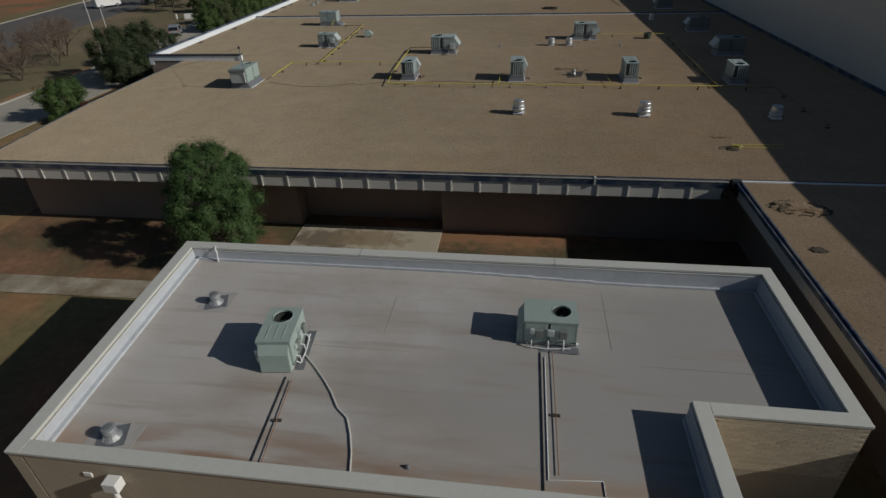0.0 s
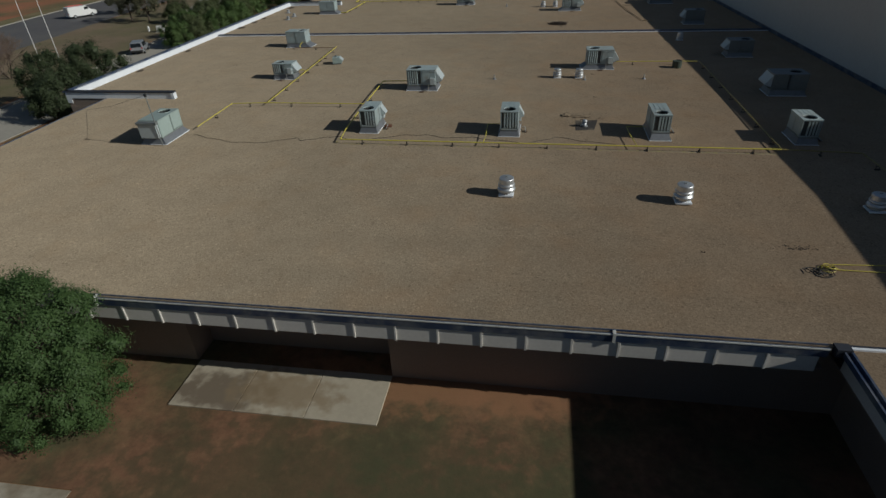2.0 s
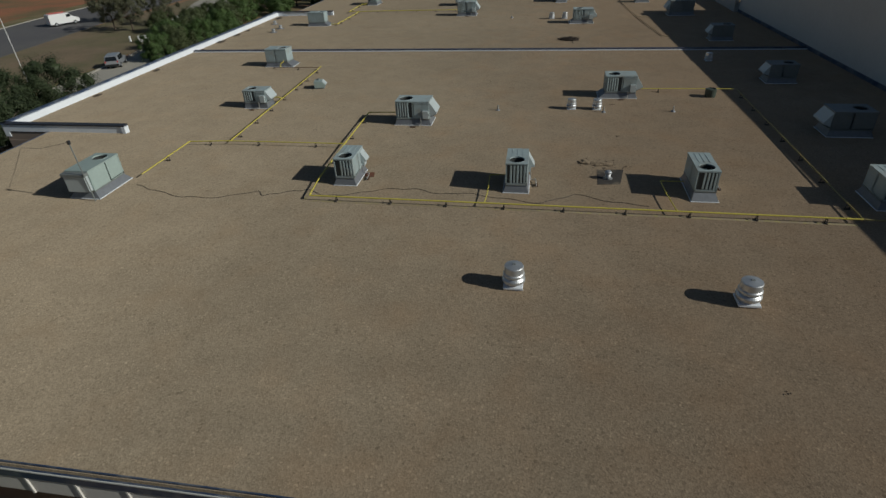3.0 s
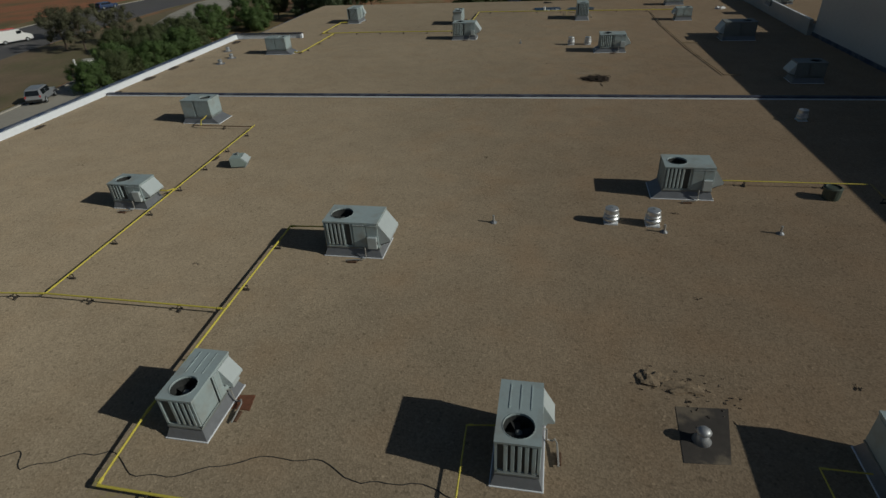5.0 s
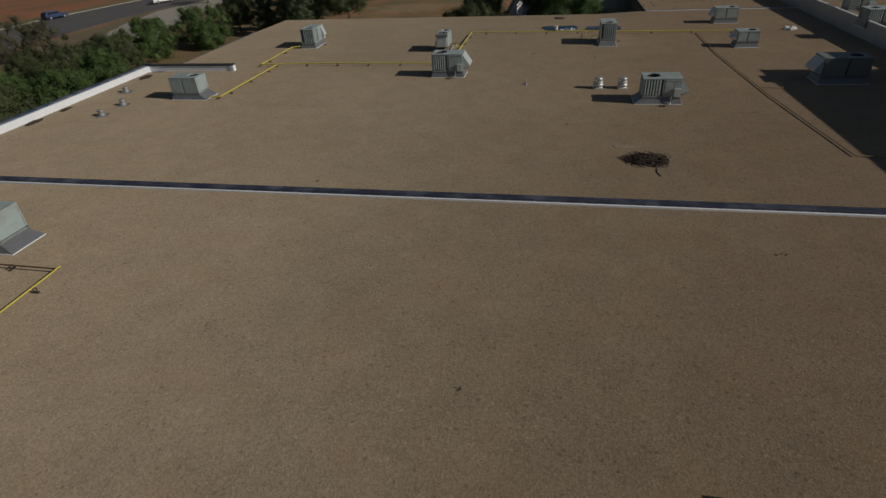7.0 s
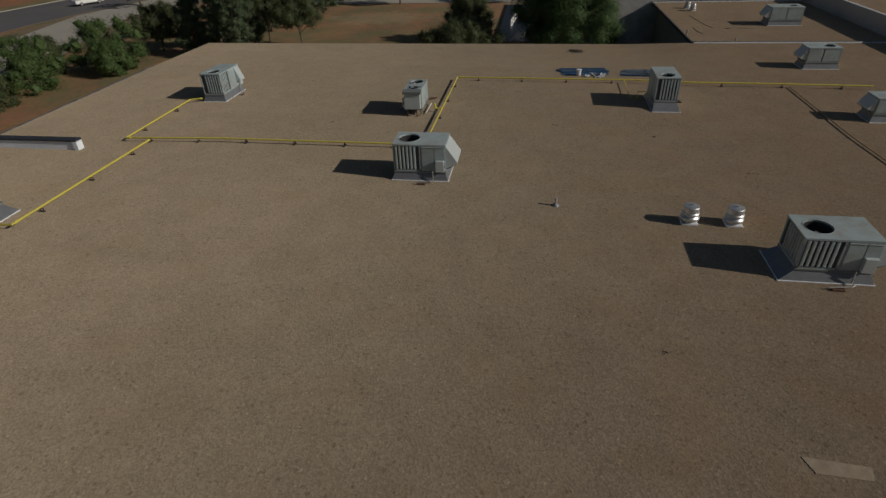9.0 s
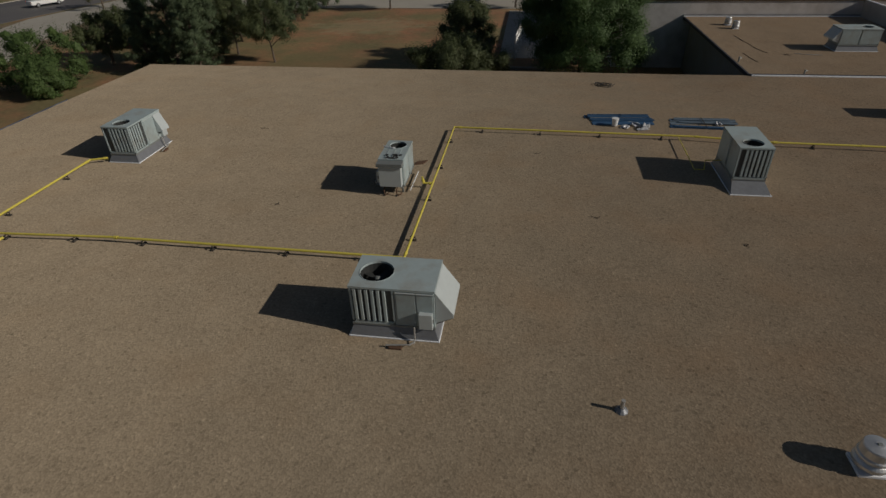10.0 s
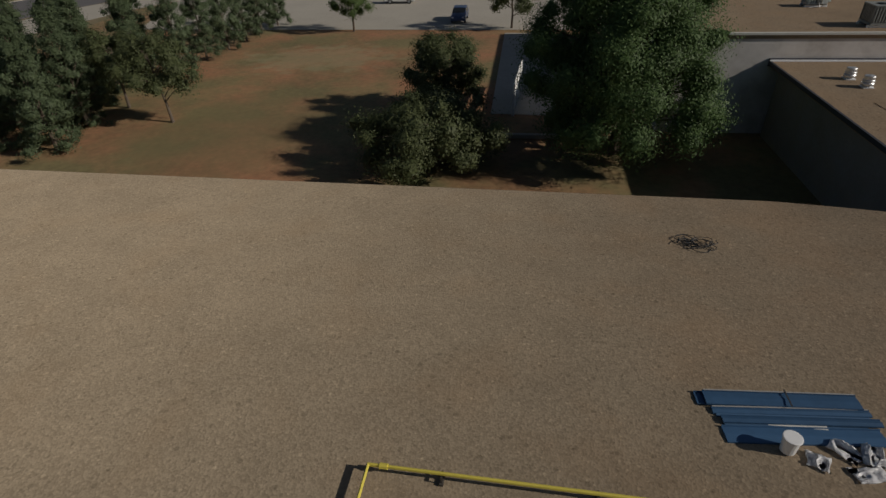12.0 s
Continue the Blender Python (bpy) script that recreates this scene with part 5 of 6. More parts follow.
def pipe_run(name, label, lines, z, r, mat, gap=2.6, base_z=R, category="gas pipe", block=True):
    p = thing(name, label, category)
    mesh = None
    ground = base_z if callable(base_z) else (lambda x: base_z)
    for line in lines:
        pts = [Vector((a[0], a[1], ground(a[0]) + (a[2] if len(a) > 2 else z))) for a in line]
        part("pipe", tube(bmesh.new(), pts, r, 8), mat, p)
        for a, b in zip(pts, pts[1:]):
            if (b - a).length > 0.25 and abs(b.z - a.z) < 0.02:
                n_b = int((b - a).length / gap)
                for i in range(n_b):
                    c = a.lerp(b, (i + 0.5) / n_b)
                    if mesh is None:
                        bm = boxm(-0.13, 0.13, -0.045, 0.045, 0, 0.06, bevel=0.01)
                        box(bm, -0.09, -0.07, -0.015, 0.015, 0.06, z - r)
                        box(bm, 0.07, 0.09, -0.015, 0.015, 0.06, z - r)
                        box(bm, -0.1, 0.1, -0.018, 0.018, z - r - 0.03, z - r)
                        o = part("pipe_stand", bm, RUBBER, p, "dark pipe stand")
                        mesh = o.data
                        o.matrix_local = pose(c.x, c.y, ground(c.x), 0, 0, math.degrees(math.atan2(b.y - a.y, b.x - a.x)) + 90)
                    else:
                        share("pipe_stand", mesh, pose(c.x, c.y, ground(c.x), 0, 0, math.degrees(math.atan2(b.y - a.y, b.x - a.x)) + 90), p)
            if block:
                part("coupling", tube(bmesh.new(), [a.lerp(b, 0.02), a.lerp(b, min(1, 0.02 + 0.16 / max((b - a).length, 0.2)))], r * 1.35, 8), mat, p)
    return p


PZ = 0.26
pipe_run("gas_pipe", "yellow-painted steel gas pipe on low stands", [
    [(13.25, 51.0), (-11.2, 51.25), (-11.45, 53.4), (-11.62, 58.1), (-11.75, 63.9), (-9.55, 64.05), (-9.45, 63.65)]], PZ, 0.036, YELLOW)
for line in ([(-2.6, 51.16), (-2.55, 52.2), (-2.6, 54.3), (-1.75, 54.4)], [(5.9, 51.07), (5.75, 52.8), (5.7, 54.2), (6.8, 54.2)]):
    pipe_run("gas_branch", "thin yellow gas branch to a rooftop unit", [line], PZ, 0.022, YELLOW, gap=9)
pipe_run("gas_pipe", "yellow-painted steel gas pipe branching west on the roof", [
    [(-11.62, 58.1), (-19.0, 58.15), (-21.6, 57.9), (-21.55, 53.0)],
    [(-19.0, 58.15), (-19.75, 76.4)],
    [(-19.45, 67.0), (-19.2, 66.2, 0.55), (-19.8, 66.2, 0.55)]], PZ, 0.031, YELLOW)
pipe_run("gas_pipe", "thin dark gas branch to a rooftop unit", [[(-19.75, 76.3), (-24.1, 76.35)]], 0.2, 0.03, BROWN)
pipe_run("gas_riser", "short yellow gas riser at a rooftop unit", [[(-23.6, 76.35), (-23.6, 76.5, 0.5), (-23.4, 76.6, 0.6), (-23.6, 77.2, 0.6)]], 0.2, 0.03, YELLOW)
pipe_run("gas_pipe", "yellow gas pipe towards the gym wall", [[(6.45, 70.0), (13.25, 70.05)]], PZ, 0.028, YELLOW)
pipe_run("gas_pipe", "yellow gas pipe with the gym's shade put into its colour", [[(13.25, 51.0), (13.4, 70.05)], [(13.25, 51.0), (17.0, 50.7), (17.3, 41.5)]], PZ, 0.032, SHADEDYELLOW)
pipe_run("gas_pipe", "yellow-painted gas pipe on the rear roof", [
    [(-26.1, 97.4), (-25.3, 97.4), (-25.2, 106.4)],
    [(-26.05, 113.4), (-26.75, 113.1), (-26.7, 106.6), (-21.3, 106.85), (-10.5, 106.7)],
    [(-10.45, 105.0), (-10.42, 106.6), (-10.32, 118.64), (1.2, 118.3), (4.5, 117.85), (8.1, 117.75), (14.6, 117.4)],
    [(-10.35, 112.2), (-10.75, 112.2), (-10.8, 112.2, 0.5)]], 0.22, 0.046, YELLOW)
pipe_run("gas_branch", "thin yellow gas branch to the tall unit", [[(0.5, 118.3), (0.42, 114.6), (0.8, 114.6), (0.85, 114.9, 0.5), (1.5, 114.95, 0.5)]], 0.2, 0.02, YELLOW, gap=9)
pipe_run("conduit_run", "tan conduit along the gym's shade line", [[(10.1, 117.6), (10.1, 109.4), (10.75, 98.4), (11.7, 89.3), (12.9, 89.2)], [(10.6, 100.4), (12.0, 100.3)]], 0.07, 0.03, material("tan_conduit", (0.33, 0.25, 0.15), 0.7, spread=0.2), gap=40, category="conduit", block=False)
SPRAY = material("paint_spray", (0.36, 0.31, 0.10), 0.95, spread=0.3, fine=20.0, second=(0.31, 0.245, 0.165), patch=0.45, patch_scale=6.0)
for x0, y0, x1, y1 in ((-11.2, 51.2, 13.2, 50.95), (-11.5, 51.2, -11.68, 56.0)):
    d = Vector((x1 - x0, y1 - y0)).normalized()
    e = Vector((-d.y, d.x)) * 0.09
    tagged(part("paint_spray", prism(bmesh.new(), [(x0 + e.x, y0 + e.y), (x0 - e.x, y0 - e.y), (x1 - e.x, y1 - e.y), (x1 + e.x, y1 + e.y)], R - 0.01, R + 0.004), SPRAY), "yellow paint overspray on gravel below a gas pipe", "paint stain", group="paint stains")
# loose black cable over the gravel
rnd = random.Random(7)
pts = [(-21.4, 52.2), (-19.9, 51.6), (-18.0, 51.0), (-16.0, 51.1), (-14.3, 52.0), (-13.8, 51.5), (-12.8, 52.0), (-11.8, 52.35), (-10.6, 51.75), (-9.4, 52.0), (-7.9, 52.7), (-6.3, 52.9), (-4.9, 52.4), (-3.7, 52.6), (-2.0, 52.2), (0.0, 51.8), (1.6, 52.9), (3.3, 52.2), (5.2, 51.9)]
fine = []
for a, b in zip(pts, pts[1:]):
    for i in range(6):
        f = i / 6
        fine.append((a[0] + (b[0] - a[0]) * f + rnd.uniform(-0.015, 0.015), a[1] + (b[1] - a[1]) * f + 0.06 * math.sin(f * 6.28) + rnd.uniform(-0.015, 0.015), R + 0.02))
tagged(part("loose_cable", tube(bmesh.new(), fine, 0.011, 5), BLACKPIPE), "thin black cable snaking over the gravel", "cable")

# ---------------------------------------------------------------- things on the white roof
pipe_run("coolant_lines", "black-insulated coolant line over the white roof", [[(0.22, 22.8), (0.24, 17.5)], [(-7.75, 20.75), (-7.5, 17.45)]], 0.022, 0.021, BLACKPIPE, gap=30, base_z=white_z, category="coolant line", block=False)
pipe_run("copper_line", "thin copper line on low supports over the white roof", [[(0.6, 22.9), (0.62, 22.2), (0.63, 18.2)], [(-7.5, 20.6), (-7.2, 17.5)]], 0.06, 0.014, COPPER, gap=2.2, base_z=white_z, category="coolant line", block=False)
pipe_run("white_conduit", "white conduit bending along the white roof", [[(0.36, 22.6), (0.36, 18.05), (1.75, 18.2), (1.78, 17.45)]], 0.02, 0.017, WHITEPLASTIC, gap=30, base_z=white_z, category="conduit", block=False)
sag = [(-7.5, 21.8), (-7.0, 21.3), (-6.5, 20.75), (-6.1, 20.25), (-5.75, 19.7), (-5.35, 19.35), (-5.1, 18.8), (-4.9, 18.2), (-4.72, 17.4)]
pipe_run("flex_conduit", "pale flexible conduit curving from a unit", [sag], 0.03, 0.027, PALECONDUIT, gap=30, base_z=white_z, category="conduit", block=False)
lad = thing("overflow_pipe", "white overflow pipe bent over the parapet", "pipe", (-13.2, 27.05, WR))
part("pipe", tube(bmesh.new(), [(0, -0.1, 0.02), (0.05, -0.1, 0.45), (-0.02, -0.05, 0.62), (-0.05, 0.1, 0.64)], 0.03, 6), WHITEPLASTIC, lad)
for x0, x1, y0, y1 in ((-5.1, -5.08, 23.1, 25.2), (2.58, 2.6, 23.3, 26.4), (-9.2, -4.0, 22.30, 22.33), (3.2, 7.5, 22.6, 22.62)):
    zs = white_z(x0)
    run(white, "seam", SEAM, x0, x1, y0, y1, zs, zs + 0.008, "faint membrane seam strip")
run(white, "membrane_patch", SEAM, -12.5, -11.3, 23.7, 24.9, WR, WR + 0.006, "grey membrane patch")
run(white, "membrane_patch", SEAM, -12.5, -11.1, 17.5, 18.5, WR, WR + 0.006)
sc = thing("downspout", "white downspout box on the tan block wall", "downspout", (-10.9, 16.7, 3.7))
part("box", boxm(-0.2, 0.2, -0.22, 0.1, -0.1, 0.25, bevel=0.02), WHITEPAINT, sc)
part("spout", tube(bmesh.new(), [(0, -0.12, -0.1), (0.15, -0.12, -3.8)], 0.06, 8), WHITEPAINT, sc)
sw = thing("scupper", "small white scupper outlet on the tan block wall", "scupper", (-11.75, 16.84, 3.8))
part("plate", boxm(-0.12, 0.12, -0.04, 0.0, -0.08, 0.08, bevel=0.01), WHITEPAINT, sw)

# ---------------------------------------------------------------- stacked blue sheet metal
def trim_piece(stack, x0, y0, x1, y1, width, z, mat, edge=True):
    """A long folded sheet-metal channel with a raw bright edge along its far lip."""
    d = Vector((x1 - x0, y1 - y0))
    length, turn = d.length, math.degrees(math.atan2(d.y, d.x))
    lip = min(0.07, width * 0.3)
    prof = [(0, 0), (width, 0), (width, lip), (width - 0.014, lip), (width - 0.02, 0.03), (width * 0.5, 0.045), (0.02, 0.03), (0.014, lip * 0.6), (0, lip * 0.6)]
    o = part("trim_piece", prism(bmesh.new(), prof, 0, length, "x"), mat, stack)
    o.matrix_local = pose(x0, y0, z, 0, 0, turn)
    if edge:
        part("raw_edge", boxm(0.02, length - 0.03, width - 0.02, width + 0.006, lip, lip + 0.012), CONDUIT, o, "bright raw metal edge")
    return o


st = thing("sheet_metal_stack", "stack of long dark blue folded sheet-metal trim", "sheet metal", (-1.95, 120.75, R))
for x0, y0, x1, y1, w, z, edge in ((-1.72, 0.26, 1.5, 0.42, 0.34, 0.0, False), (-1.55, 0.22, 1.6, 0.40, 0.37, 0.07, True), (-1.46, 0.03, 1.72, 0.26, 0.17, 0.02, True), (-1.40, -0.02, 1.66, 0.17, 0.12, 0.0, False), (-1.33, -0.22, 1.8, -0.01, 0.18, 0.05, False), (-1.30, -0.27, 1.5, -0.12, 0.14, 0.0, True), (-1.36, -0.68, 1.72, -0.46, 0.40, 0.0, False)):
    trim_piece(st, x0, y0, x1, y1, w, z, BLUESHEET, edge)
part("strap", boxm(0.13, 0.16, 0.28, 0.74, 0.15, 0.162), BLACKPIPE, st, "black strap")
part("batten", boxm(-0.45, 0.7, -0.17, -0.08, 0.0, 0.05, bevel=0.006), COPING, st, "pale bare metal batten")
st = thing("sheet_metal_stack", "stack of weathered grey-blue sheet-metal trim", "sheet metal", (2.2, 120.45, R))
for x0, y0, x1, y1, w, z, mat, edge in ((-1.55, 0.42, 1.7, 0.5, 0.26, 0.0, GREYSHEET, False), (-1.35, 0.5, 1.4, 0.56, 0.2, 0.06, GREYSHEET, True), (-1.6, -0.02, 1.5, 0.24, 0.24, 0.0, GREYSHEET, False), (-1.2, 0.12, 1.62, -0.02, 0.2, 0.06, GREYSHEET, False), (-1.7, -0.5, 1.55, -0.62, 0.3, 0.0, BLUESHEET, False), (-1.5, -0.46, 1.6, -0.58, 0.14, 0.06, BLUESHEET, True)):
    trim_piece(st, x0, y0, x1, y1, w, z, mat, edge)
part("strap", boxm(-0.02, 0.02, -0.62, 0.74, 0.13, 0.142), BLACKPIPE, st, "black strap")
bk = thing("bucket", "white plastic bucket with a lid", "bucket", (-2.24, 120.0, R + 0.04))
part("pail", lathe(bmesh.new(), [(0.14, 0), (0.165, 0.36)], 0, 0, 18), WHITEPLASTIC, bk)
part("lid", lathe(bmesh.new(), [(0.18, 0.345), (0.18, 0.38), (0.165, 0.385)], 0, 0, 18), WHITEPLASTIC, bk, "white bucket lid")


def film_sheet(x, y, w, d, h, rot, seed, label):
    """A crumpled piece of packing film: a thin sheet thrown into sharp folds."""
    bm = bmesh.new()
    k = 25
    grid = []
    for i in range(k):
        row = []
        for j in range(k):
            u, v = i / (k - 1) - 0.5, j / (k - 1) - 0.5
            q = Vector((u * 2.0 + seed, v * 2.0, seed * 0.7))
            fold = 1 - abs(noise.noise(q)) * 2.2
            edge = 1 - min(1.0, 2 * max(abs(u), abs(v))) ** 3
            z = max(0.01, h * max(0.0, fold) * (0.25 + 0.75 * edge) + 0.12 * h * noise.noise(q * 3))
            row.append(bm.verts.new((u * w * (1 + 0.3 * noise.noise(q * 0.8)), v * d * (1 + 0.3 * noise.noise(q * 0.9 + Vector((5, 0, 0)))), z)))
        grid.append(row)
    for i in range(k - 1):
        for j in range(k - 1):
            bm.faces.new((grid[i][j], grid[i + 1][j], grid[i + 1][j + 1], grid[i][j + 1]))
    bmesh.ops.solidify(bm, geom=bm.faces[:], thickness=0.004)
    ob = part("plastic_film", bm, FILM, smooth=True)
    ob.matrix_world = pose(x, y, R + 0.03, 0, 0, rot)
    return tagged(ob, label, "plastic film", group="plastic films")


film_sheet(-1.15, 120.08, 0.4, 0.55, 0.17, 40, 1, "crumpled white plastic film heaped on blue metal trim")
film_sheet(-0.68, 120.02, 0.4, 0.5, 0.2, -15, 2, "crumpled white plastic film heaped on blue metal trim")
film_sheet(-0.95, 119.6, 0.62, 0.36, 0.06, 12, 3, "flat piece of clear plastic film on gravel")
film_sheet(-1.75, 119.78, 0.42, 0.36, 0.12, -20, 4, "flat piece of clear plastic film on gravel")
film_sheet(2.9, 120.5, 0.3, 0.26, 0.2, 10, 5, "small crumpled plastic film on metal trim")

# ---------------------------------------------------------------- courtyard slab
slab = thing("porch_slab", "stained concrete porch slab in the courtyard", "slab", (0, 0, 0))
for x0, x1 in ((-13.75, -10.95), (-10.93, -8.03), (-8.01, -5.1)):
    part("slab_panel", boxm(x0, x1, 34.6, 37.18, G - 0.1, G + 0.06, bevel=0.012), SLABCONCRETE, slab)

# ---------------------------------------------------------------- trees


def tree(x, y, h, r, leaf, label, trunk=0.28, n_leaf=2600, size=0.3, clear=0.3, seed=1, shape="round", lean=(0, 0), group="trees", clumps=34):
    """A tapered trunk with limbs, and a crown of leaf clumps with gaps."""
    rnd = random.Random(seed)
    t = thing("tree", label, "tree", (x, y, G - 0.05), 0, group)
    top = Vector((lean[0], lean[1], h * 0.8))
    bm = bmesh.new()
    tube(bm, [(0, 0, 0), top * 0.25 + Vector((0.05, 0, 0)), top * 0.55, top], trunk * 0.6, 8, trunk * 0.12)
    centres = []
    for i in range(clumps):
        f = (i + 0.5) / clumps
        a = i * 2.399 + rnd.uniform(-0.4, 0.4)
        z = clear + (1 - clear) * f
        if shape == "round":
            rr = r * math.sqrt(max(0.06, 1 - ((z - clear) / (1 - clear) * 2 - 0.85) ** 2 / 1.45))
        elif shape == "full":
            rr = r * (0.72 + 0.28 * math.sin(math.pi * (z - clear) / (1 - clear))) * (1.0 if z < 0.8 else 1.0 - 2.2 * (z - 0.8))
        elif shape == "dome":
            zf = (z - clear) / (1 - clear)
            rr = r * math.sqrt(max(0.05, 1 - ((zf * 2 - 0.72) / 1.36) ** 2))
        elif shape == "pine":
            zf = (z - clear) / (1 - clear)
            rr = r * (1.04 - zf) ** 0.75 * (0.8 + 0.2 * math.sin(zf * 26 + seed)) * (0.72 + 0.28 * min(1, zf * 6))
        else:
            rr = r * (0.55 + 0.45 * math.sin(math.pi * min(1, 0.2 + 0.75 * (z - clear) / (1 - clear))))
        if shape == "pine":
            z -= 0.05 * rnd.random() * rr / r
        d = rr * (math.sqrt(rnd.uniform(0.12, 0.80)) if shape in ("full", "dome") else rnd.uniform(0.4, 1.02))
        c = Vector((d * math.cos(a), d * math.sin(a), h * (z + (0 if shape in ("full", "dome") else rnd.uniform(-0.05, 0.05))) * 0.96)) + Vector((lean[0], lean[1], 0)) * z
        centres.append((c, r * (rnd.uniform(0.24, 0.36) if shape in ("full", "dome") else rnd.uniform(0.15, 0.36)) * min(1.0, (44 / clumps) ** 0.33)))
        if i % 3 == 0:
            s = top * max(0.2, min(0.95, z - 0.12))
            tube(bm, [s, s.lerp(c, 0.5) + Vector((0, 0, 0.15)), c], trunk * 0.2, 5, trunk * 0.05)
    part("trunk", bm, BARK, t, "rough brown trunk and limbs")
    g = np.random.default_rng(seed)
    n = int(n_leaf * 4.6)
    which = g.integers(0, clumps, n)
    cc = np.array([tuple(c) for c, _ in centres])[which]
    cr = np.array([q for _, q in centres])[which][:, None]
    d = g.normal(size=(n, 3)) * (1, 1, 0.85 if shape != "pine" else 0.7)
    d /= np.linalg.norm(d, axis=1, keepdims=True)
    p = cc + d * cr * np.abs(g.normal(0.62, 0.25, (n, 1)))
    axis = p - np.array((lean[0] * 0.6, lean[1] * 0.6, h * 0.45))
    axis /= np.linalg.norm(axis, axis=1, keepdims=True)
    nrm = g.normal(size=(n, 3)) * 0.34 + d * 0.62 + axis * 0.6 + np.array((0, 0, 0.3))
    nrm /= np.linalg.norm(nrm, axis=1, keepdims=True)
    u = np.cross(nrm, g.normal(size=(n, 3)))
    u /= np.linalg.norm(u, axis=1, keepdims=True)
    w = np.cross(nrm, u)
    s = size * 0.36 * g.uniform(0.5, 1.3, (n, 1))
    slim = 0.45 if shape != "pine" else 0.3
    verts = np.stack([p - u * s, p + w * s * slim, p + u * s, p - w * s * slim], 1).reshape(-1, 3)
    core = bmesh.new()
    for c, q in centres:
        made = bmesh.ops.create_icosphere(core, subdivisions=1, radius=q * 0.42)["verts"]
        for v in made:
            v.co = v.co * (1 + 0.8 * noise.noise(v.co * 5 + c)) + c
    part("inner_crown", core, leaf, t)
    me = bpy.data.meshes.new("crown")
    me.vertices.add(4 * n)
    me.vertices.foreach_set("co", verts.ravel())
    me.loops.add(4 * n)
    me.loops.foreach_set("vertex_index", np.arange(4 * n, dtype=np.int32))
    me.polygons.add(n)
    me.polygons.foreach_set("loop_start", np.arange(0, 4 * n, 4, dtype=np.int32))
    me.update(calc_edges=True)
    me.materials.append(leaf)
    ob = new("crown", me)
    ob.parent = t
    return t


def bare_tree(x, y, h, label, seed):
    """A leafless tree: limbs that fork into ever finer twigs."""
    rnd = random.Random(seed)
    t = thing("tree", label, "tree", (x, y, G - 0.05), 0, "trees")
    bm, twig = bmesh.new(), bmesh.new()

    def grow(p, d, length, rad, depth):
        q = p + d * length
        mid = p.lerp(q, 0.5) + Vector((rnd.uniform(-1, 1), rnd.uniform(-1, 1), rnd.uniform(-0.5, 1))) * length * 0.08
        tube(bm if depth < 3 else twig, [p, mid, q], rad, 6 if depth < 2 else 3, rad * 0.62)
        if depth == 6:
            return
        for k in range(3):
            e = (d + Vector((rnd.gauss(0, 0.55), rnd.gauss(0, 0.55), rnd.gauss(0.12, 0.3)))).normalized()
            grow(p.lerp(q, rnd.uniform(0.6, 1.0)) if k else q, e, length * rnd.uniform(0.6, 0.86), rad * 0.62, depth + 1)

    for k in range(4):
        a = k * 1.57 + rnd.uniform(-0.4, 0.4)
        grow(Vector((0.1 * math.cos(a), 0.1 * math.sin(a), 0)), Vector((0.6 * math.cos(a), 0.6 * math.sin(a), 1)).normalized(), h * 0.3, 0.1, 0)
    part("trunk", bm, BARK, t, "bare brown trunks and limbs")
    part("twig_crown", twig, TWIG, t, "fine bare brown twigs")
    return t


OAK = "broad green oak with a dense leafy crown"
tree(-17.0, 33.5, 6.75, 2.75, LEAF_E, "young green tree with a dense crown in the courtyard", 0.3, 24000, 0.13, 0.14, 1, "dome", clumps=170)
tree(-2.0, 145.2, 11.0, 6.3, LEAF_E, "large dark green tree beside the back wing", 0.6, 42000, 0.22, 0.16, 2, "dome", clumps=170)
tree(-13.0, 142.9, 4.0, 4.5, LEAF_B, "spreading dusty green tree close behind the roof", 0.35, 13000, 0.22, 0.22, 3, clumps=90)
tree(-13.5, 152.6, 5.6, 3.1, LEAF_B, "rounded green tree on the dirt lawn", 0.35, 7000, 0.24, 0.26, 4, "dome", clumps=60)
tree(-33.9, 149.2, 6.4, 2.9, LEAF_B, "thin-trunked tree with a grey-green crown", 0.22, 4200, 0.26, 0.42, 5, lean=(-0.5, 0.1))
tree(-39.6, 152.3, 6.0, 2.6, LEAF_B, "thin-trunked tree with a grey-green crown", 0.22, 3600, 0.26, 0.4, 6)
for i, (x, y, h, r) in enumerate(((-40.6, 162.6, 9.4, 3.1), (-40.4, 166.9, 9.0, 2.9), (-40.2, 171.4, 9.2, 2.9), (-40.0, 175.6, 8.6, 2.8), (-39.9, 179.6, 8.4, 2.7), (-39.6, 184.0, 8.2, 2.7), (-42.2, 158.6, 9.2, 3.0), (-45.0, 155.4, 9.4, 3.2), (-45.4, 163.5, 8.8, 3.0))):
    tree(x, y, h, r, LEAF_C, "slender dark pine in a row", 0.22, 4600, 0.27, 0.1, 10 + i, "pine", clumps=80)
for i, (x, y, h, r) in enumerate(((-39.2, 143.6, 8.8, 2.8), (-42.4, 145.0, 9.4, 3.0), (-46.0, 145.6, 8.8, 2.8), (-40.6, 148.6, 9.0, 2.8), (-44.4, 149.4, 9.2, 2.9), (-47.6, 149.0, 8.4, 2.6), (-42.8, 153.4, 8.8, 2.9))):
    tree(x, y, h, r, LEAF_C, "dense dark evergreen close behind the roof corner", 0.28, 5000, 0.28, 0.02, 30 + i, "pine", clumps=86)
tree(-28.4, 180.4, 6.4, 2.6, LEAF_A, "small street tree with a round crown", 0.25, 3000, 0.3, 0.35, 50)
tree(-9.4, 181.5, 6.8, 2.9, LEAF_B, "small street tree with a round crown", 0.25, 3000, 0.3, 0.35, 51)
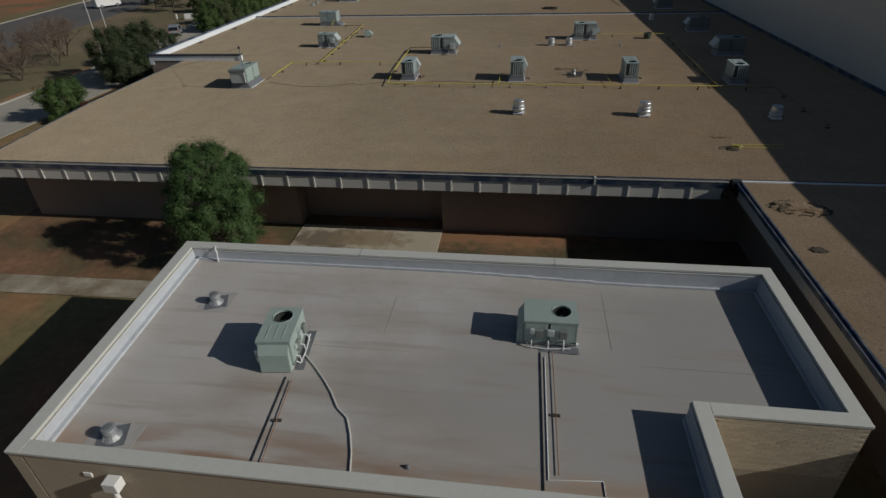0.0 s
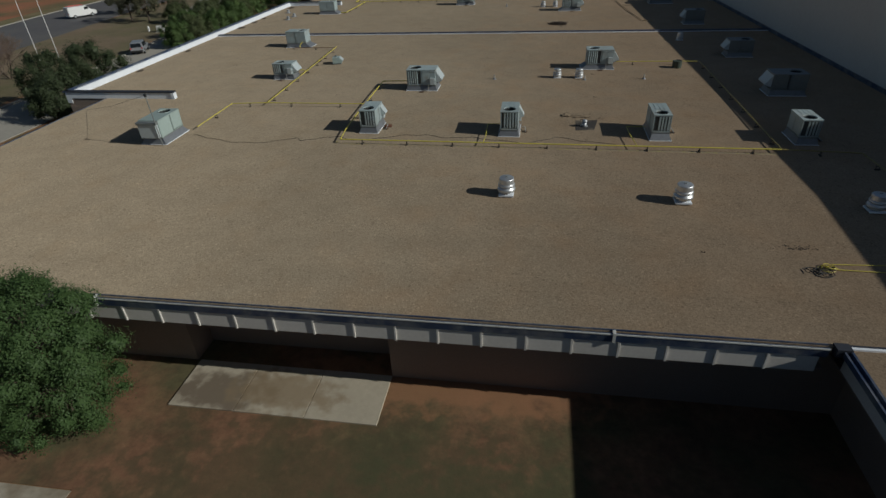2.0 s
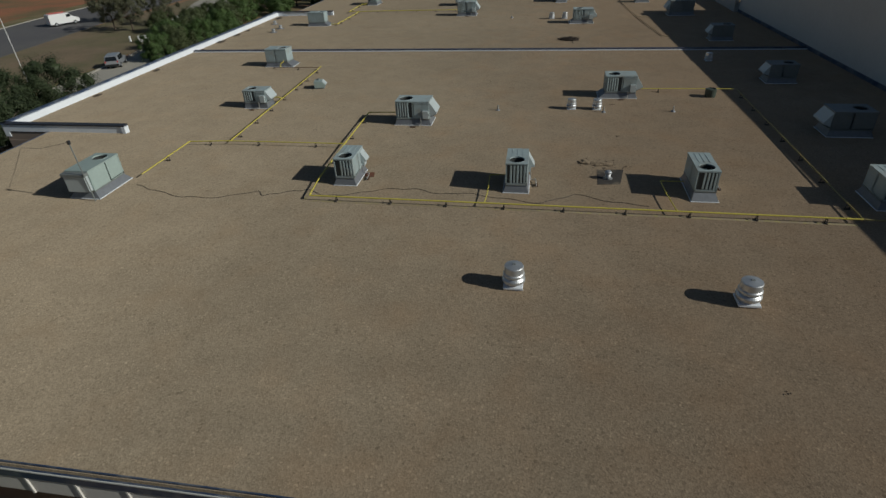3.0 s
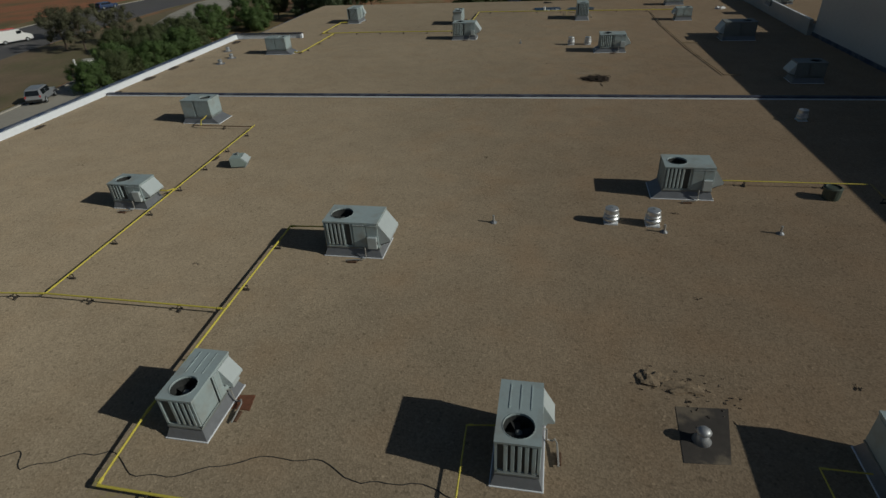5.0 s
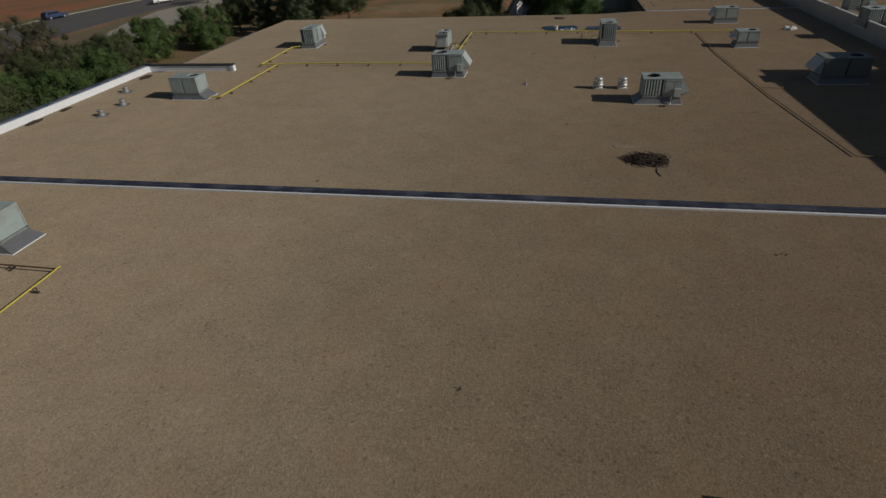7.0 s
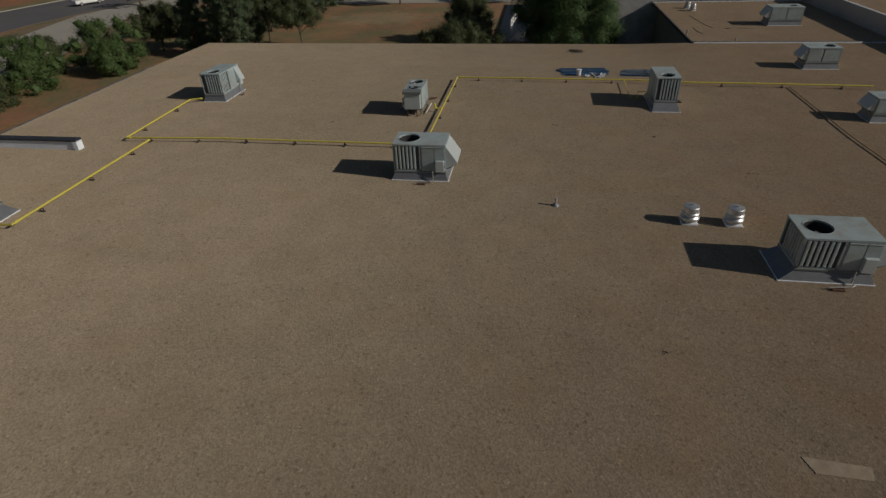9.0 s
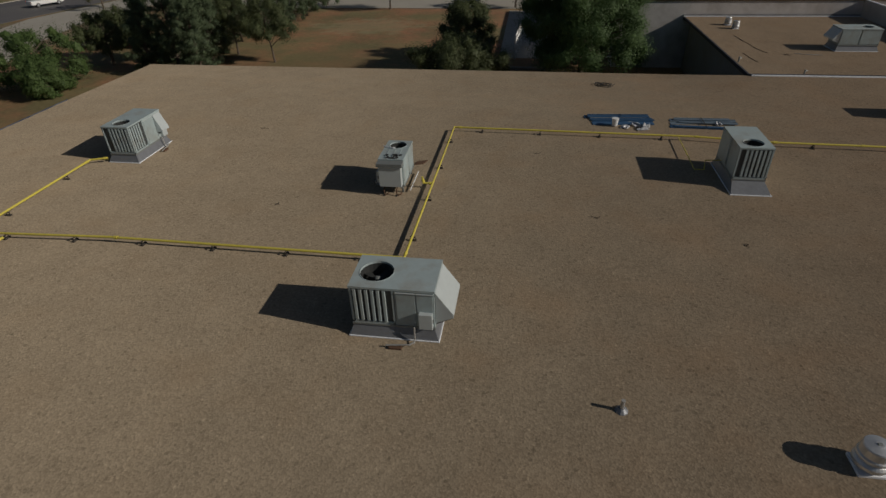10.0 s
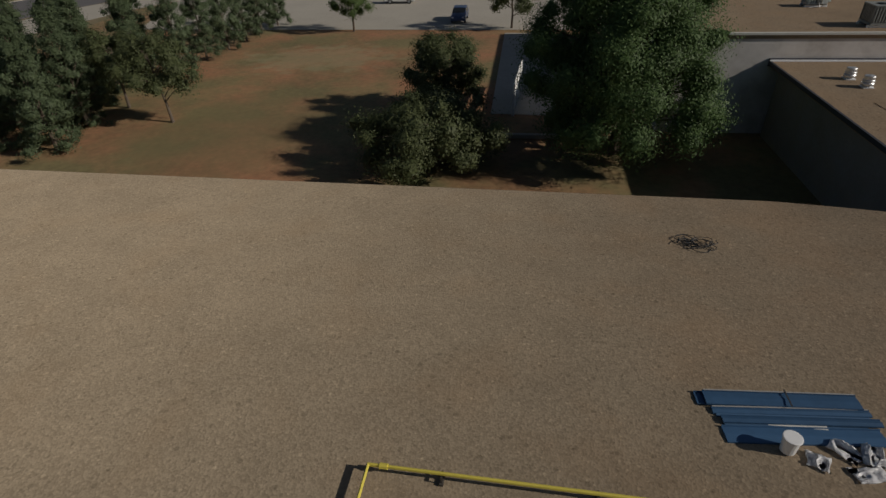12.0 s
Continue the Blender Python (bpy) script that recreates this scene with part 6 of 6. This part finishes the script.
tree(-51.7, 147.3, 5.4, 3.1, LEAF_B, "small spreading tree with dusty leaves", 0.3, 3600, 0.28, 0.35, 52)
for i, (x, y, h, r, lf) in enumerate(((-49.8, 71.6, 5.4, 3.3, LEAF_G), (-49.8, 77.6, 5.0, 3.8, LEAF_G), (-44.6, 56.2, 3.8, 2.5, LEAF_A), (-48.0, 44.0, 4.4, 3.4, LEAF_A), (-46.0, 68.5, 4.0, 3.0, LEAF_G))):
    tree(x, y, h, r, lf, OAK, 0.3, 6000, 0.25, 0.08, 60 + i, clumps=54)
for i, (x, y, h, r, lf) in enumerate(((-53.0, 100.2, 3.4, 2.6, LEAF_A), (-52.0, 103.2, 3.8, 3.2, LEAF_B), (-55.5, 107.5, 3.8, 3.0, LEAF_A), (-51.5, 110.0, 3.6, 3.0, LEAF_A), (-56.0, 114.0, 3.6, 3.0, LEAF_B), (-52.5, 117.8, 3.8, 3.2, LEAF_A), (-60.0, 121.5, 3.6, 3.0, LEAF_B), (-65.5, 121.0, 3.3, 2.7, LEAF_B), (-55.5, 124.0, 4.2, 3.2, LEAF_B), (-60.0, 127.0, 3.6, 2.6, LEAF_B), (-56.0, 130.8, 5.0, 3.7, LEAF_A), (-58.8, 136.2, 4.0, 2.3, LEAF_B), (-54.0, 140.2, 4.9, 4.1, LEAF_A), (-50.8, 136.8, 3.6, 2.7, LEAF_A), (-56.5, 156.0, 4.2, 3.1, LEAF_B))):
    tree(x, y, h, r, lf, "dense green bush-like oak beside the lane", 0.26, 4800, 0.25, 0.05, 200 + i, clumps=50)
tree(-41.6, 55.0, 2.0, 0.9, LEAF_D, "low bush with dark red leaves beside the school", 0.1, 900, 0.18, 0.08, 230, clumps=16)
for i, (x, y, h) in enumerate(((-62.6, 77.0, 6.8), (-65.8, 82.5, 6.4), (-61.8, 69.5, 5.4), (-67.5, 76.0, 6.0))):
    bare_tree(x, y, h, "bare brown leafless tree by the lane", 90 + i)
for i, (x, y, h, r) in enumerate(((-77.0, 123.2, 6.2, 3.4), (-72.5, 122.0, 5.8, 3.0), (-79.7, 132.5, 5.4, 3.6), (-86.5, 132.8, 5.0, 3.0), (-77.7, 181.2, 5.2, 3.0), (-70.0, 128.0, 5.4, 3.0))):
    tree(x, y, h, r, LEAF_F, "open-branched verge tree with sparse brownish leaves", 0.28, 1600, 0.24, 0.35, 100 + i, clumps=26)

# ---------------------------------------------------------------- brickwork of the notch wall
# stretcher bricks on the sunlit return wall, a half-brick shift in each course
BL, BH = 0.30, 0.098
bm = bmesh.new()
box(bm, 0.004, BL - 0.006, -0.012, 0.03, 0.004, BH - 0.008)
brick_mesh = bpy.data.meshes.new("brick")
bm.to_mesh(brick_mesh)
bm.free()
brick_mesh.materials.append(TANBRICK)
for row in range(21):
    for k in range(13):
        x = NX + 0.06 + k * BL + (BL / 2 if row % 2 else 0)
        if x + BL < WX1 - 0.02:
            share("brick", brick_mesh, pose(x, NY + 0.03, WP - 0.12 - (row + 1) * BH), white)

# ---------------------------------------------------------------- vehicles and street things


def vehicle(name, label, x, y, rz, mat, L=4.6, W=1.85, H=1.65, form="suv", rack=False):
    v = thing(name, label, "car" if form != "van" else "van", (x, y, G + 0.03), rz, "vehicles")
    if form == "van":
        prof = [(-L / 2, 0.35), (-L / 2, H - 0.12), (-L / 2 + 0.1, H), (L * 0.18, H), (L * 0.30, H - 0.75), (L / 2 - 0.08, H - 1.0), (L / 2, 0.75), (L / 2, 0.35)]
        glass = [(L * 0.185, H - 0.08), (L * 0.29, H - 0.72), (L * 0.30, H - 0.72), (L * 0.195, H - 0.06)]
    elif form == "pickup":
        prof = [(-L / 2, 0.4), (-L / 2, 1.0), (-L * 0.1, 1.0), (-L * 0.08, H), (L * 0.13, H), (L * 0.24, 1.05), (L / 2 - 0.05, 0.98), (L / 2, 0.4)]
        glass = None
    else:
        prof = [(-L / 2, 0.35), (-L / 2 - 0.02, 0.95), (-L * 0.42, H - 0.08), (-L * 0.3, H), (L * 0.06, H), (L * 0.2, 1.02), (L / 2 - 0.1, 0.9), (L / 2, 0.6), (L / 2, 0.35)]
        glass = None
    bm = prism(bmesh.new(), prof, -W / 2, W / 2, "y")
    bmesh.ops.bevel(bm, geom=bm.edges[:], offset=0.06, segments=2, affect='EDGES')

    def tuck(bm):
        # cabin sides lean inwards above the waist line
        for q in bm.verts:
            if form == "suv" and q.co.z > 0.98:
                q.co.y *= 1 - 0.16 * (q.co.z - 0.98) / (H - 0.98)
        return bm

    body = part("body", tuck(bm), mat, v)
    z0, z1 = (1.0, H - 0.14) if form != "van" else (H - 0.7, H - 0.2)
    xs = {"suv": ((-L * 0.38, -L * 0.14), (-L * 0.12, L * 0.1)), "van": ((L * 0.08, L * 0.22),), "pickup": ((-L * 0.06, L * 0.12),)}[form]
    for a, b in xs:
        for s in (-1, 1):
            part("side_window", tuck(boxm(a, b, s * W / 2 - 0.012, s * W / 2 + 0.012, z0, z1)), CARGLASS, body, "dark side window")
    wx = {"suv": (L * 0.06, L * 0.2, H, 1.02), "van": (L * 0.18, L * 0.30, H, H - 0.75), "pickup": (L * 0.13, L * 0.24, H, 1.05)}[form]
    bm = bmesh.new()
    bm.faces.new([bm.verts.new(p) for p in ((wx[0] + 0.04, -W / 2 + 0.14, wx[2] - 0.05), (wx[1] + 0.01, -W / 2 + 0.1, wx[3] + 0.05), (wx[1] + 0.01, W / 2 - 0.1, wx[3] + 0.05), (wx[0] + 0.04, W / 2 - 0.14, wx[2] - 0.05))])
    bmesh.ops.translate(bm, verts=bm.verts[:], vec=(0.02, 0, 0.02))
    bmesh.ops.solidify(bm, geom=bm.faces[:], thickness=0.02)
    part("windscreen", bm, CARGLASS, body, "dark windscreen")
    if form == "suv":
        k = H - 0.16
        bm = bmesh.new()
        bm.faces.new([bm.verts.new(p) for p in ((-L * 0.5 - 0.01, -W / 2 + 0.16, 1.02), (-L * 0.435, -W / 2 + 0.24, k), (-L * 0.435, W / 2 - 0.24, k), (-L * 0.5 - 0.01, W / 2 - 0.16, 1.02))])
        bmesh.ops.translate(bm, verts=bm.verts[:], vec=(-0.02, 0, 0.01))
        bmesh.ops.solidify(bm, geom=bm.faces[:], thickness=0.02)
        part("rear_window", bm, CARGLASS, body, "dark rear window")
        part("bumper", boxm(-L / 2 - 0.08, -L / 2 + 0.02, -W * 0.46, W * 0.46, 0.36, 0.6, bevel=0.03), TYRE, body, "dark rear bumper")
    for sx in (-0.31, 0.32):
        for s in (-1, 1):
            w = part("wheel", lathe(bmesh.new(), [(0.34, -0.11), (0.34, 0.11)], 0, 0, 16), TYRE, v, "black tyre")
            w.matrix_local = pose(sx * L, s * (W / 2 - 0.08), 0.34, 90)
            rim = part("rim", lathe(bmesh.new(), [(0.2, -0.115), (0.2, 0.115)], 0, 0, 12), CARSILVER, w, "grey wheel rim")
    for s in (-1, 1):
        part("headlight", boxm(L / 2 - 0.04, L / 2 + 0.015, s * W * 0.36 - 0.14, s * W * 0.36 + 0.14, 0.68, 0.82), WHITEPLASTIC, body, "clear headlight")
        part("tail_light", boxm(-L / 2 - 0.03, -L / 2 + 0.03, s * W * 0.42 - 0.08, s * W * 0.42 + 0.08, 0.8, 1.0), REDPAINT, body, "red tail light")
    if rack:
        bm = bmesh.new()
        for s in (-0.5, 0.0, 0.5):
            tube(bm, [(-L * 0.42, s * W * 0.7, H + 0.14), (L * 0.12, s * W * 0.7, H + 0.14)], 0.03, 6)
        for sx in (-0.4, -0.15, 0.1):
            tube(bm, [(sx * L, -W * 0.42, H + 0.02), (sx * L, -W * 0.4, H + 0.12), (sx * L, W * 0.4, H + 0.12), (sx * L, W * 0.42, H + 0.02)], 0.03, 6)
        part("roof_rack", bm, REDPAINT, body, "red roof rack")
    return v


vehicle("suv", "silver sport-utility car parked in the lane", -57.3, 97.0, 114, CARSILVER, 4.3, 1.75, 1.65)
vehicle("van", "white van with a red roof rack on the road", -92.3, 128.9, 62, CARWHITE, 5.4, 2.0, 2.1, "van", True)
vehicle("parked_car", "dark blue car on the road", -103.3, 166.0, 75, CARBLUE, 4.6, 1.8, 1.5)
vehicle("pickup_truck", "white pickup truck on the road", -91.0, 184.3, 66, CARWHITE, 5.4, 1.95, 1.8, "pickup")
vehicle("parked_car", "blue-grey car parked facing the school", -16.1, 186.2, -90, CARBLUE, 4.5, 1.8, 1.6)
vehicle("parked_car", "white car on the back street", -26.5, 199.5, 0, CARWHITE, 4.6, 1.8, 1.5)

for x, y in ((-59.0, 81.0), (-60.5, 85.5)):
    fp = thing("flag_pole", "tall thin white flag pole on the verge", "flag pole", (x, y, G), 0, "flag poles")
    part("pole", tube(bmesh.new(), [(0, 0, 0), (0, 0, 11)], 0.04, 8, 0.025), WHITEPAINT, fp)
    part("finial", lathe(bmesh.new(), [(0.02, 11), (0.09, 11.08), (0.02, 11.18)], 0, 0, 10), BRIGHT, fp)
    part("footing", lathe(bmesh.new(), [(0.3, -0.05), (0.28, 0.12)], 0, 0, 12), PALECONCRETE, fp)
ub = thing("utility_cabinet", "pale utility cabinet on the verge", "utility box", (-63.6, 112.2, G), 20)
part("cabinet", boxm(-0.75, 0.75, -0.45, 0.45, 0.1, 1.0, bevel=0.04), HYDRANTGREY, ub)
part("pad", boxm(-0.95, 0.95, -0.65, 0.65, 0, 0.1), PALECONCRETE, ub)
part("door", boxm(-0.65, 0.65, -0.48, -0.451, 0.18, 0.92, bevel=0.01), WHITEPAINT, ub)
um = thing("marker_post", "short white marker post on the verge", "post", (-66.2, 112.4, G))
part("post", boxm(-0.12, 0.12, -0.12, 0.12, 0, 0.9, bevel=0.02), WHITEPAINT, um)

# white slatted gate beside the concrete path
gate = thing("white_gate", "white-painted slatted gate beside the path", "gate", (-8.35, 151.6, G), 86)
for x in (0, 2.2, 4.4, 6.4):
    part("post", boxm(x - 0.07, x + 0.07, -0.08, 0.08, 0, 2.35, bevel=0.01), WHITEPAINT, gate)
for z in (0.5, 1.1, 1.7, 2.2):
    part("rail", boxm(0, 6.4, -0.03, 0.03, z - 0.16, z + 0.16, bevel=0.01), WHITEPAINT, gate)
low = thing("low_kerb_wall", "low concrete edge beside the shaded path", "kerb", (-7.4, 147.4, G))
part("kerb", boxm(-2.2, 2.2, -0.15, 0.15, 0, 0.3, bevel=0.03), PALECONCRETE, low)

# loose wire, scrap and short posts on the back wing
for line in ([(9.35, 141.2), (9.5, 138.9), (9.7, 136.7), (10.05, 135.5)], [(8.4, 135.5), (8.45, 134.1), (8.65, 133.0)]):
    rnd = random.Random(len(line))
    pts = []
    for a, c in zip(line, line[1:]):
        pts += [(a[0] + (c[0] - a[0]) * k / 5 + rnd.uniform(-0.03, 0.03), a[1] + (c[1] - a[1]) * k / 5, R + 0.01) for k in range(5)]
    tagged(part("loose_wire", tube(bmesh.new(), pts + [(*line[-1], R + 0.01)], 0.014, 5), BROWN), "thin rusty wire lying on the back wing's gravel", "wire", group="loose wires")
tagged(part("loose_rod", tube(bmesh.new(), [(11.75, 135.35, R + 0.03), (12.6, 135.1, R + 0.02), (13.5, 135.0, R + 0.02)], 0.02, 6), CONDUIT), "bent grey rod lying on the back wing", "rod", group="loose rods")
scatter("debris", 11.15, 135.1, 0.35, 0.2, 24, "dark broken scrap beside a bent rod", seed=95, base_z=R)
for x, y in ((10.4, 129.95), (7.38, 133.0)):
    sp = thing("pipe_stub", "short dark pipe stub at the roof edge", "pipe stub", (x, y, R - 0.01), 15, "pipe stubs")
    part("stub", lathe(bmesh.new(), [(0.05, 0), (0.05, 0.34), (0.035, 0.36)], 0, 0, 10), UNITDARK, sp)
    part("arm", tube(bmesh.new(), [(0, 0, 0.24), (0.2, 0.05, 0.26)], 0.03, 6), UNITDARK, sp)

# dark scraps and a bent white pipe left on top of the small rear unit
rnd = random.Random(31)
for x, y in ((-12.14, 111.98), (-12.08, 111.76), (-11.86, 112.05), (-11.74, 111.96), (-11.6, 112.02), (-11.7, 111.74), (-11.82, 111.86), (-11.92, 111.72)):
    a, z = rnd.uniform(0, 3.1), R + 1.48 + 0.016
    c, sn, l2, w2 = math.cos(a), math.sin(a), rnd.uniform(0.07, 0.11), rnd.uniform(0.035, 0.06)
    pts = [(x + c * u - sn * v, y + sn * u + c * v) for u, v in ((-l2, -w2), (l2 * 0.7, -w2 * 0.8), (l2, w2 * 0.4), (-l2 * 0.6, w2))]
    tagged(part("rubber_scrap", prism(bmesh.new(), pts, z, z + rnd.uniform(0.02, 0.05)), BLACKPIPE), "small dark rubber scrap lying on a rooftop unit", "scrap", group="rubber scraps")
tagged(part("loose_pipe", tube(bmesh.new(), [(-12.5, 112.86, R + 1.515), (-12.05, 112.68, R + 1.515), (-11.97, 112.72, R + 1.525)], 0.022, 6), WHITEPLASTIC), "short bent white plastic pipe across a fan opening", "pipe")
